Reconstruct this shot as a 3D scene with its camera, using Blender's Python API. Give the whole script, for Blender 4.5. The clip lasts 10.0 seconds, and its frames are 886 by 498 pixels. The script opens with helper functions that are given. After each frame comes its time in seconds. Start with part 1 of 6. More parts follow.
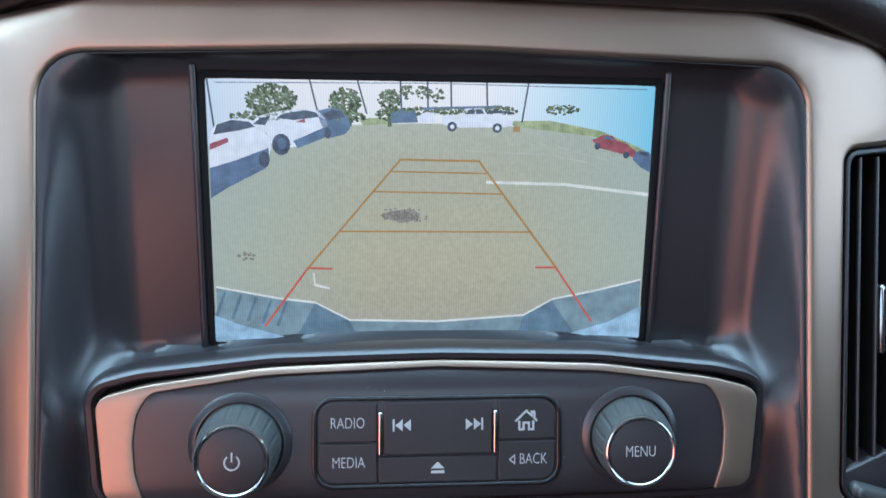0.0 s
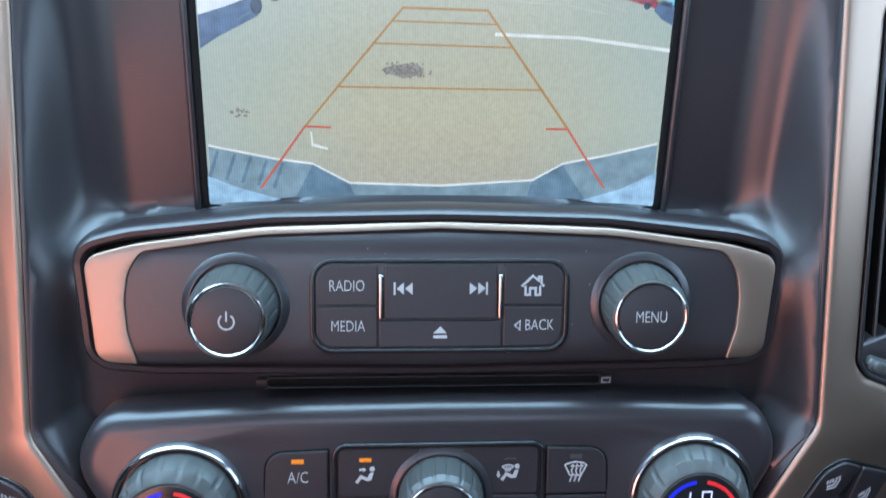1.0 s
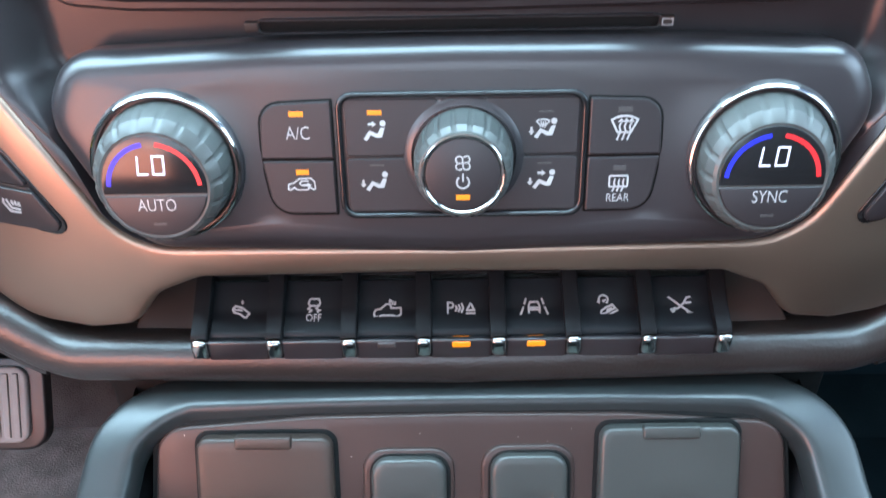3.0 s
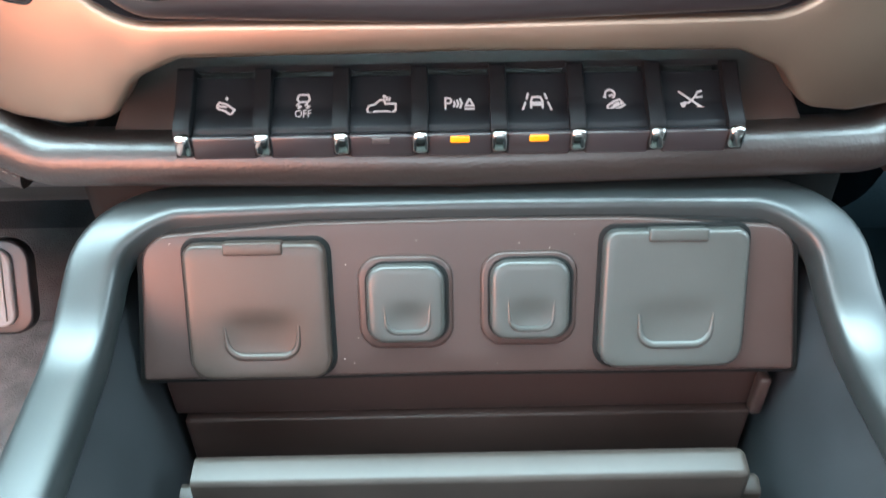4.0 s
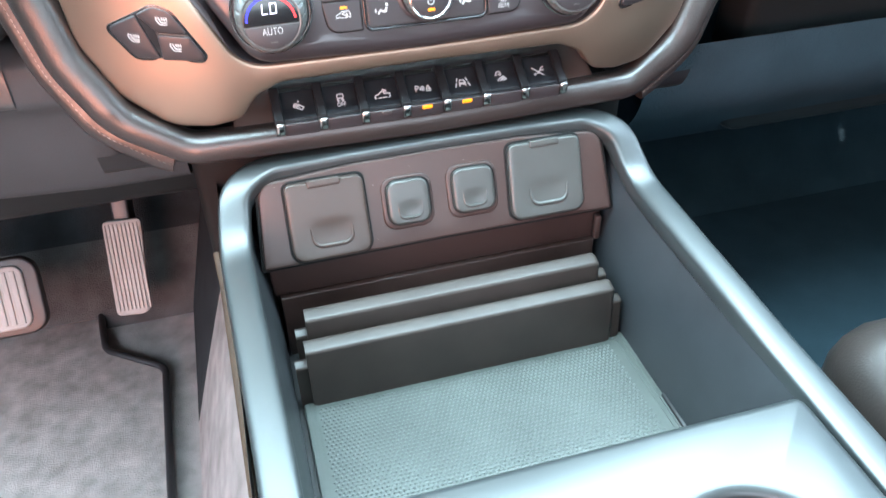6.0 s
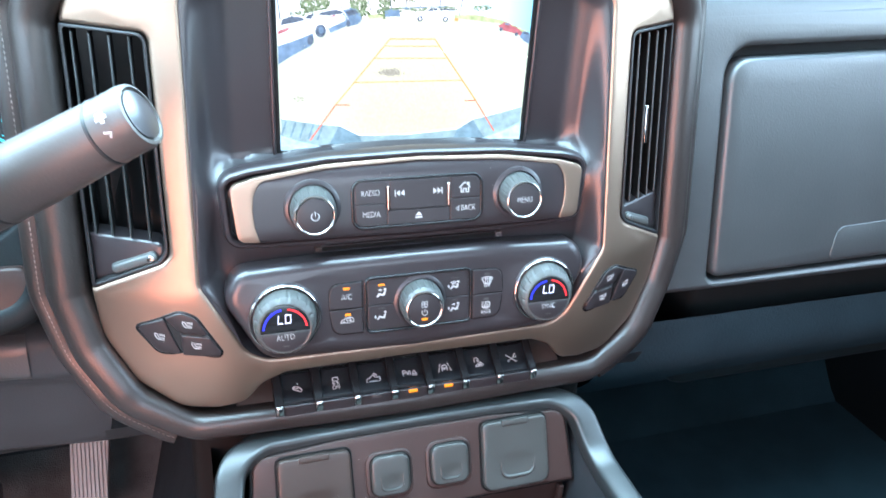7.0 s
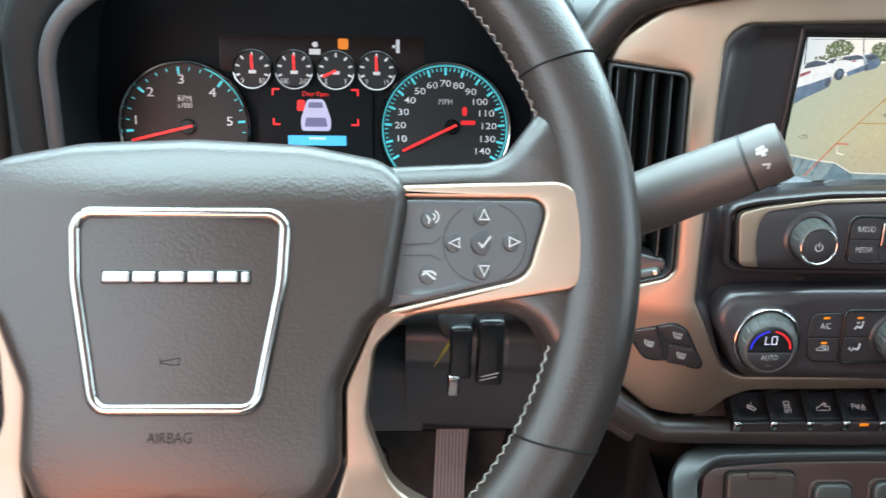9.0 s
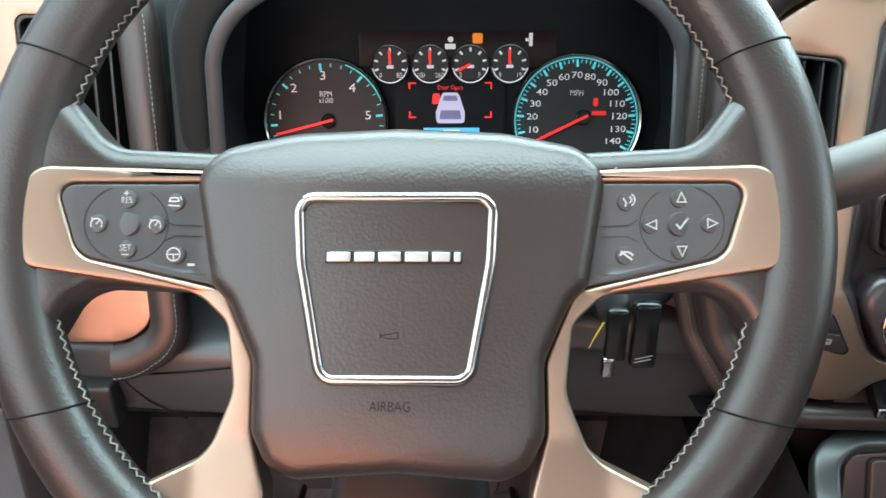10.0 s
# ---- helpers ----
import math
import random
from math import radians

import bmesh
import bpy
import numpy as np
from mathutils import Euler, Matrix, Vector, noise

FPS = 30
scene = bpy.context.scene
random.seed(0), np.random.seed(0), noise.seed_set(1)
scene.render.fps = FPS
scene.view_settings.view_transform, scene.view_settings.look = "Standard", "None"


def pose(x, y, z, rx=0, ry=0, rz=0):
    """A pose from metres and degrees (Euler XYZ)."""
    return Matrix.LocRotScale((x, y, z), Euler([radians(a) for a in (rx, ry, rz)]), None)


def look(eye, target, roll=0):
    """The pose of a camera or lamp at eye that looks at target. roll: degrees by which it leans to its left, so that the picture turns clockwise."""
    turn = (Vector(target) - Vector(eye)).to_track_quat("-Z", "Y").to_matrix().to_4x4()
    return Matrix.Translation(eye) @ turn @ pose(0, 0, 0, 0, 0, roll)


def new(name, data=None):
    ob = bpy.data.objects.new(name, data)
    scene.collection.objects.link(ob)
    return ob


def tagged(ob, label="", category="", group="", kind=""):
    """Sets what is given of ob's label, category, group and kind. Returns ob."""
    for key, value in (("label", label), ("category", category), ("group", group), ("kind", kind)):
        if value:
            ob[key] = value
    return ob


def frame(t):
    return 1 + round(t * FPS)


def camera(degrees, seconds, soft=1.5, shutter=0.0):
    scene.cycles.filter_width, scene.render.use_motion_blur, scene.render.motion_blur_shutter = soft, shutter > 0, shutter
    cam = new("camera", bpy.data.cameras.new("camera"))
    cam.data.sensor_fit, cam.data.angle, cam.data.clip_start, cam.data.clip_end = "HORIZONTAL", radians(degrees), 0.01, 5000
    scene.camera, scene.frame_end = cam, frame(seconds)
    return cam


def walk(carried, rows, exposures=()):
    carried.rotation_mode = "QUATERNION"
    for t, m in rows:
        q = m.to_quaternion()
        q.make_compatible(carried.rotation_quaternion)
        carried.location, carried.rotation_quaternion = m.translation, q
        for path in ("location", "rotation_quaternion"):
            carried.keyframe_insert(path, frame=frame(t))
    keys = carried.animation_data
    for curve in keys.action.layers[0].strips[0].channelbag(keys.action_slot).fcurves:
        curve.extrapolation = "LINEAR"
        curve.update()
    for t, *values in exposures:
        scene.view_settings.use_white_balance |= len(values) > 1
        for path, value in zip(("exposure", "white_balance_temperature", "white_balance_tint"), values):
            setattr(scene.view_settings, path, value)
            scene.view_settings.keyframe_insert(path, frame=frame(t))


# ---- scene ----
cam = camera(59.0, 10.0, shutter=0.25)
METRES, EYE, TILT, LEAN, TURN = 0.82, 1.2, -18.0, 0.0, -3.5
PATH = [
    (0, (-0.022, 0.007, 1.272), (0.146, 1.958, 0.862), 1.0),
    (0.5, (-0.02, 0.012, 1.262), (0.14, 1.943, 0.764), 1.2),
    (1, (-0.019, 0.017, 1.25), (0.126, 1.911, 0.623), 1.4),
    (1.5, (-0.017, 0.022, 1.232), (0.095, 1.866, 0.467), 1.4),
    (2, (-0.015, 0.028, 1.211), (0.059, 1.837, 0.361), 1.0),
    (2.2, (-0.013, 0.03, 1.205), (0.047, 1.821, 0.318), 0.8),
    (3.3, (-0.003, 0.039, 1.165), (-0.029, 1.694, 0.042), -1.4),
    (3.5, (-0.006, 0.029, 1.147), (-0.003, 1.699, 0.046), -0.6),
    (4, (-0.008, 0.021, 1.134), (0.002, 1.603, -0.089), -0.8),
    (4.5, (-0.007, -0.021, 1.158), (0.037, 1.494, -0.146), -1.3),
    (5, (-0.028, -0.082, 1.204), (0.119, 1.406, -0.123), -1.1),
    (5.2, (-0.054, -0.113, 1.209), (0.178, 1.388, -0.092), -0.8),
    (6.3, (-0.126, -0.202, 1.268), (0.354, 1.356, 0.109), -0.0),
    (6.5, (-0.132, -0.193, 1.295), (0.402, 1.398, 0.208), 1.6),
    (6.8, (-0.135, -0.195, 1.327), (0.441, 1.477, 0.392), 2.6),
    (7, (-0.145, -0.188, 1.348), (0.46, 1.5, 0.462), 3.7),
    (7.5, (-0.18, -0.191, 1.358), (0.393, 1.539, 0.534), 5.0),
    (8, (-0.237, -0.19, 1.353), (0.139, 1.586, 0.514), 4.7),
    (8.1, (-0.253, -0.189, 1.349), (0.097, 1.597, 0.518), 4.3),
    (8.5, (-0.298, -0.193, 1.357), (-0.086, 1.61, 0.516), 3.0),
    (9, (-0.342, -0.203, 1.359), (-0.257, 1.606, 0.51), 1.4),
    (9.5, (-0.376, -0.214, 1.362), (-0.379, 1.595, 0.508), 0.2),
    (10, (-0.404, -0.222, 1.361), (-0.471, 1.582, 0.501), -0.8),
]
walk(cam, [(t, look(eye, target, roll)) for t, eye, target, roll in PATH],
     exposures=((0, -0.03, 5450, 17), (1, 0.23, 5400, 17), (2, 0.80, 5600, 16), (3.3, 1.47, 5900, 12), (4, 1.97, 6350, 11), (5, 2.12, 6400, 13), (6.5, 2.10, 5950, 15),
                (7, 1.58, 5700, 14), (7.5, 1.25, 5750, 14), (8.5, 0.64, 6250, 14), (10, 0.34, 6850, 15)))

from mathutils.geometry import delaunay_2d_cdt

# ---- daylight ----
world = bpy.data.worlds.new("daylight")
scene.world = world
world.use_nodes = True
sky = world.node_tree.nodes.new("ShaderNodeTexSky")
sky.sky_type, sky.sun_disc = "NISHITA", False
sky.sun_elevation, sky.sun_rotation = radians(37), radians(173)
world.node_tree.nodes["Background"].inputs["Strength"].default_value = 0.14
world.node_tree.links.new(sky.outputs["Color"], world.node_tree.nodes["Background"].inputs["Color"])

sun = new("sun", bpy.data.lights.new("sun", "SUN"))
sun.data.energy, sun.data.angle, sun.data.color = 2.5, radians(0.6), (1.0, 0.93, 0.84)
sun.matrix_basis = look((0.6, -4.7, 3.6), (0, 0, 0))


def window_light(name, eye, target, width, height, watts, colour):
    """Soft daylight that stands in the opening of a window; also used for the added warm lamp."""
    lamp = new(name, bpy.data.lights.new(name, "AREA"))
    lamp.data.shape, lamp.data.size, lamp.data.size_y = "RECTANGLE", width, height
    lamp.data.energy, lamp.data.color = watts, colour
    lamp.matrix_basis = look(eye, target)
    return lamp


window_light("windscreen_daylight", (-0.12, 0.29, 1.605), (-0.08, 0.095, 1.145), 1.45, 0.68, 29.0, (0.65, 0.95, 1.0))
window_light("passenger_window_daylight", (1.05, -0.35, 1.52), (0.0, 0.15, 1.0), 1.5, 0.62, 9.0, (0.72, 0.95, 1.0))
window_light("driver_door_daylight", (-1.18, -0.30, 1.60), (-0.40, 0.30, 0.60), 1.5, 0.70, 10.0, (0.78, 0.97, 1.0))
# Added orange lamp for a warm bounce from an unknown source.
window_light("warm_bounce_lamp", (-0.89, -1.05, 1.04), (-0.15, 0.25, 1.12), 0.8, 0.52, 8.6, (1.0, 0.36, 0.22))
window_light("rear_window_daylight", (0.0, -1.50, 1.40), (0.0, 0.2, 1.1), 1.4, 0.55, 2.5, (0.68, 0.93, 1.0))





# ---- materials ----
def material(name, colour, rough=0.5, metal=0.0, grain=0.0, grain_size=0.001, vary=0.12, vary_size=0.05, glow=None, power=1.0,
             pattern="noise", coat=0.0, streak=None, gloss=0.5):
    """A surface with fine relief (grain metres deep, grain_size metres wide) and colour that varies at two scales."""
    m = bpy.data.materials.new(name)
    m.use_nodes = True
    tree, nodes, links = m.node_tree, m.node_tree.nodes, m.node_tree.links
    shade = nodes["Principled BSDF"]
    shade.inputs["Metallic"].default_value = metal
    shade.inputs["Coat Weight"].default_value = coat
    shade.inputs["Specular IOR Level"].default_value = gloss
    where = nodes.new("ShaderNodeTexCoord")
    stretch = nodes.new("ShaderNodeMapping")
    stretch.inputs["Scale"].default_value = streak or (1, 1, 1)
    links.new(where.outputs["Object"], stretch.inputs["Vector"])
    broad = nodes.new("ShaderNodeTexNoise")
    broad.inputs["Scale"].default_value, broad.inputs["Detail"].default_value = 1 / vary_size, 5
    links.new(stretch.outputs["Vector"], broad.inputs["Vector"])
    ramp = nodes.new("ShaderNodeValToRGB")
    ramp.color_ramp.elements[0].position, ramp.color_ramp.elements[1].position = 0.3, 0.7
    ramp.color_ramp.elements[0].color = (*[c * (1 - vary) for c in colour], 1)
    ramp.color_ramp.elements[1].color = (*[min(1, c * (1 + vary)) for c in colour], 1)
    links.new(broad.outputs["Fac"], ramp.inputs["Fac"])
    links.new(ramp.outputs["Color"], shade.inputs["Base Color"])
    wear = nodes.new("ShaderNodeMapRange")
    wear.inputs["To Min"].default_value, wear.inputs["To Max"].default_value = max(0.02, rough * 0.88), min(1, rough * 1.12)
    links.new(broad.outputs["Fac"], wear.inputs["Value"])
    links.new(wear.outputs["Result"], shade.inputs["Roughness"])
    if grain:
        if pattern == "noise":
            fine = nodes.new("ShaderNodeTexNoise")
            fine.inputs["Scale"].default_value, fine.inputs["Detail"].default_value = 1 / grain_size, 2
            out = fine.outputs["Fac"]
        elif pattern == "hide":
            fine = nodes.new("ShaderNodeTexVoronoi")
            fine.feature = "SMOOTH_F1"
            fine.inputs["Scale"].default_value = 1 / grain_size
            out = fine.outputs["Distance"]
        else:
            fine = nodes.new("ShaderNodeTexWave")
            fine.inputs["Scale"].default_value = 0.32 / grain_size
            fine.bands_direction = "DIAGONAL"
            out = fine.outputs["Fac"]
        links.new(stretch.outputs["Vector"], fine.inputs["Vector"])
        relief = nodes.new("ShaderNodeBump")
        relief.inputs["Strength"].default_value, relief.inputs["Distance"].default_value = 1.0, grain
        links.new(out, relief.inputs["Height"])
        links.new(relief.outputs["Normal"], shade.inputs["Normal"])
    if glow:
        shade.inputs["Emission Color"].default_value = (*glow, 1)
        shade.inputs["Emission Strength"].default_value = power
    return m


PLASTIC = material("cocoa_plastic", (0.023, 0.0190, 0.0210), 0.30, grain=0.000010, grain_size=0.0006, vary=0.10, gloss=0.65)
COCOA = material("cocoa_brown_plastic", (0.040, 0.0235, 0.0205), 0.36, grain=0.000015, grain_size=0.0006, vary=0.12, gloss=0.35)
RIB = material("satin_dark_plastic", (0.036, 0.027, 0.0235), 0.42, grain=0.000012, grain_size=0.0007, vary=0.16, vary_size=0.03, gloss=0.38)
VOID = material("empty_black", (0.004, 0.004, 0.004), 0.7, gloss=0.2)
DARK = material("black_plastic", (0.010, 0.0095, 0.0105), 0.42, grain=0.000012, grain_size=0.0008)
BUTTON = material("button_plastic", (0.019, 0.0155, 0.017), 0.40, grain=0.000006, grain_size=0.0005)
PIANO = material("gloss_black", (0.010, 0.010, 0.011), 0.16, vary=0.2)
GRIP = material("knob_rubber", (0.052, 0.054, 0.052), 0.36, grain=0.00001, grain_size=0.0006)
SILVER = material("champagne_silver", (0.345, 0.255, 0.197), 0.39, metal=0.95, grain=0.000003, grain_size=0.0004, vary=0.04)
RAIL = material("pewter_satin", (0.020, 0.0225, 0.0230), 0.35, grain=0.000004, grain_size=0.0005, vary=0.06, gloss=0.62)
CHROME = material("chrome", (0.44, 0.425, 0.41), 0.13, metal=1.0, vary=0.03)
LEATHER = material("dark_leather", (0.021, 0.0158, 0.0142), 0.35, grain=0.00011, grain_size=0.0013, pattern="hide", vary=0.12, gloss=0.68)
PADSKIN = material("soft_pad_skin", (0.026, 0.0185, 0.0160), 0.36, grain=0.00014, grain_size=0.0014, pattern="hide", vary=0.10, gloss=0.72)
DASHSKIN = material("dash_skin", (0.036, 0.0385, 0.040), 0.38, grain=0.00010, grain_size=0.0013, pattern="hide", vary=0.08, gloss=0.8)
THREAD = material("stitch_thread", (0.18, 0.165, 0.15), 0.8, vary=0.35, vary_size=0.01)
RUBBER = material("tray_rubber", (0.052, 0.057, 0.052), 0.46, grain=0.00004, grain_size=0.0012)
# One cover plastic in two colours; right-hand light and left-hand shade are painted in.
COVER = material("outlet_cover", (0.040, 0.040, 0.037), 0.34, grain=0.000025, grain_size=0.0007, gloss=0.5)
SHADECOVER = material("shaded_outlet_cover", (0.036, 0.0250, 0.0205), 0.36, grain=0.000025, grain_size=0.0007, gloss=0.4)
CARPET = material("carpet", (0.20, 0.186, 0.18), 0.95, grain=0.0012, grain_size=0.0016, vary=0.25, vary_size=0.03, gloss=0.1)
MATPILE = material("mat_pile", (0.215, 0.198, 0.190), 0.95, grain=0.0010, grain_size=0.0020, vary=0.25, vary_size=0.02, gloss=0.1)
WOOD = material("wood_trim", (0.034, 0.019, 0.011), 0.6, vary=0.35, vary_size=0.02, gloss=0.2, streak=(6, 0.6, 6))
PEDALPAD = material("pedal_rubber", (0.24, 0.235, 0.23), 0.6, grain=0.00005, grain_size=0.001)
PRINT = material("white_print", (0.36, 0.36, 0.36), 0.6)
SMOKE = material("smoked_black", (0.008, 0.008, 0.009), 0.5, gloss=0.2)
# Embossed marks are near flat; their relief shade is put into this dark colour.
RELIEFSHADE = material("emboss_shade", (0.014, 0.0105, 0.0095), 0.7, gloss=0.25)
AMBER = material("amber_lamp", (0.25, 0.08, 0.0), 0.4, glow=(1.0, 0.27, 0.0), power=0.5)
UNLIT = material("unlit_lamp", (0.05, 0.045, 0.045), 0.4)
LCD = material("lcd_white", (0.5, 0.5, 0.6), 0.4, glow=(0.74, 0.72, 1.0), power=0.36)
LAMPBLUE = material("lamp_blue", (0.01, 0.01, 0.10), 0.4, glow=(0.015, 0.02, 0.75), power=0.75)
LAMPRED = material("lamp_red", (0.10, 0.01, 0.01), 0.4, glow=(0.80, 0.015, 0.02), power=0.75)
DIAL = material("dial_face", (0.020, 0.020, 0.021), 0.5)
TEAL = material("dial_teal", (0.05, 0.4, 0.45), 0.5, glow=(0.10, 0.72, 0.80), power=0.5)
DIALWHITE = material("dial_white", (0.6, 0.6, 0.6), 0.5, glow=(0.80, 0.84, 0.90), power=0.30)
NEEDLE = material("needle_red", (0.8, 0.02, 0.02), 0.4, glow=(1.0, 0.03, 0.03), power=0.7)
HEADLINER = material("headliner", (0.44, 0.43, 0.41), 0.9, grain=0.0004, grain_size=0.002)
ASPHALT = material("asphalt", (0.20, 0.17, 0.15), 0.9, grain=0.002, grain_size=0.01, vary=0.3, vary_size=0.4)
PANEL = material("panel_grey", (0.045, 0.046, 0.049), 0.40, grain=0.000006, grain_size=0.0005)
# Passenger footwell shade and its bluish haze are put into this colour.
FOOTSHADE = material("footwell_shade", (0.024, 0.043, 0.054), 0.95, grain=0.0008, grain_size=0.002, gloss=0.05)
LOWERSKIN = material("lower_skin", (0.034, 0.042, 0.047), 0.5, grain=0.00009, grain_size=0.0013, pattern="hide", vary=0.08, gloss=0.3)
# Darker copy of the dash skin for the hood; also paints shade below the dash.
HOODSHADE = material("hood_shade_skin", (0.0115, 0.0145, 0.0155), 0.48, grain=0.00009, grain_size=0.0013, pattern="hide", vary=0.08, gloss=0.16)
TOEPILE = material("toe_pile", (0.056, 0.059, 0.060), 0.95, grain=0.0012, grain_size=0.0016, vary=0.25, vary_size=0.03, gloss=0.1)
# Carpet darkened further: the shadow under the dash is put into this colour.
SHADEPILE = material("shaded_pile", (0.020, 0.023, 0.025), 0.95, grain=0.0012, grain_size=0.0016, vary=0.25, vary_size=0.03, gloss=0.1)
CLUSTERBLACK = material("cluster_black", (0.006, 0.0075, 0.010), 0.55, gloss=0.18)
WHITEPAINT = material("white_body_paint", (0.72, 0.73, 0.76), 0.25, vary=0.04, coat=0.6)
BADGE = material("bright_badge", (0.56, 0.55, 0.54), 0.30, metal=0.6, vary=0.04)
DUST = material("dust", (0.5, 0.48, 0.45), 0.9)
WALLGREY = material("tray_wall", (0.022, 0.0235, 0.026), 0.42, grain=0.000012, grain_size=0.0007, vary=0.18, vary_size=0.02, gloss=0.42)
KEYBLACK = material("key_black", (0.008, 0.009, 0.011), 0.45, vary=0.15, gloss=0.28)
STALK = material("lever_skin", (0.060, 0.053, 0.050), 0.40, grain=0.00006, grain_size=0.0012, pattern="hide", vary=0.08)
YELLOW = material("yellow_tag", (0.50, 0.36, 0.03), 0.5)


# ---- shapes (lengths in millimetres) ----
def part(name, bm, mat, parent, label="", sharp=38):
    """Links a bmesh as one mesh object under a thing or part."""
    bmesh.ops.recalc_face_normals(bm, faces=bm.faces)
    me = bpy.data.meshes.new(name)
    for v in bm.verts:
        v.co *= 0.001
    bm.to_mesh(me)
    bm.free()
    me.materials.append(mat)
    me.shade_smooth()
    me.set_sharp_from_angle(angle=radians(sharp))
    ob = new(name, me)
    ob.parent = parent
    if label:
        ob["label"] = label
    return ob


def thing(name, m, label, category, group="", kind=""):
    ob = new(name)
    ob.empty_display_size = 0.02
    ob.matrix_basis = m
    return tagged(ob, label, category, group, kind)


def facing(x, y, z, tilt=0.0, yaw=0.0):
    """A pose whose x runs right, y up and z towards the seats, leaning back by tilt."""
    return pose(x, y, z, 90 - tilt, 0, yaw)


def rounded(corners, seg=6):
    """A closed outline from corners (u, v, radius)."""
    out, n = [], len(corners)
    for i in range(n):
        p = Vector(corners[i][:2])
        r = corners[i][2] if len(corners[i]) > 2 else 0
        a, b = Vector(corners[i - 1][:2]) - p, Vector(corners[(i + 1) % n][:2]) - p
        la, lb = a.length, b.length
        a, b = a / la, b / lb
        half = math.acos(max(-1, min(1, a.dot(b)))) / 2
        if r < 0.01 or half > 1.55:
            out.append(p)
            continue
        cut = min(r / math.tan(half), la * 0.48, lb * 0.48)
        r = cut * math.tan(half)
        centre = p + (a + b).normalized() * (r / math.sin(half))
        s, e = p + a * cut - centre, p + b * cut - centre
        turn = s.angle_signed(e)
        for k in range(seg + 1):
            q = s.copy()
            q.rotate(Matrix.Rotation(-turn * k / seg, 2))
            out.append(centre + q)
    return out


def both(half):
    """A symmetric outline from its right half, listed from the top's middle to the bottom's middle."""
    left = [(-c[0], *c[1:]) for c in reversed(half) if abs(c[0]) > 0.01]
    return list(half) + left


def box(u0, v0, u1, v1, r=0.0, seg=4):
    return rounded([(u0, v0, r), (u1, v0, r), (u1, v1, r), (u0, v1, r)], seg)


def circle(u, v, r, n=32):
    return [Vector((u + r * math.cos(2 * math.pi * k / n), v + r * math.sin(2 * math.pi * k / n))) for k in range(n)]


def area(loop):
    return sum(p.x * q.y - q.x * p.y for p, q in zip(loop, loop[1:] + loop[:1])) / 2


def inset(loop, d):
    """The outline moved to its left by d."""
    out, n = [], len(loop)
    for i in range(n):
        a, b = (loop[i] - loop[i - 1]), (loop[(i + 1) % n] - loop[i])
        if a.length < 1e-6 or b.length < 1e-6:
            a = b = (loop[(i + 1) % n] - loop[i - 1])
        a, b = a.normalized(), b.normalized()
        m = Vector((-a.y - b.y, a.x + b.x))
        m = m.normalized() if m.length > 1e-6 else Vector((-a.y, a.x))
        out.append(loop[i] + m * (d / max(0.5, m.dot(Vector((-a.y, a.x))))))
    return out


def within(u, v, loops):
    odd = False
    for loop in loops:
        for p, q in zip(loop, loop[1:] + loop[:1]):
            if (p.y > v) != (q.y > v) and u < (q.x - p.x) * (v - p.y) / (q.y - p.y) + p.x:
                odd = not odd
    return odd


def clearance(u, v, loops):
    best = 1e9
    p = Vector((u, v))
    for loop in loops:
        for a, b in zip(loop, loop[1:] + loop[:1]):
            ab = b - a
            t = max(0, min(1, (p - a).dot(ab) / max(1e-9, ab.length_squared)))
            best = min(best, (a + ab * t - p).length)
    return best


def covering(loops, step):
    """Triangles over an outline with holes, with inner points step apart: points and index triples."""
    pts = [p for loop in loops for p in loop]
    edges, k = [], 0
    for loop in loops:
        edges += [(k + i, k + (i + 1) % len(loop)) for i in range(len(loop))]
        k += len(loop)
    if step:
        xs, ys = [p.x for p in pts], [p.y for p in pts]
        for j in range(int((max(ys) - min(ys)) / step) + 1):
            for i in range(int((max(xs) - min(xs)) / step) + 1):
                u, v = min(xs) + step * (i + 0.5 + 0.5 * (j % 2)), min(ys) + step * (j + 0.5)
                if within(u, v, loops) and clearance(u, v, loops) > step * 0.45:
                    pts.append(Vector((u, v)))
    vs, _, fs, came, _, _ = delaunay_2d_cdt([Vector(p) for p in pts], edges, [], 0, 1e-5)
    fs = [f for f in fs if within(sum(vs[i].x for i in f) / 3, sum(vs[i].y for i in f) / 3, loops)]
    return vs, fs, came, k


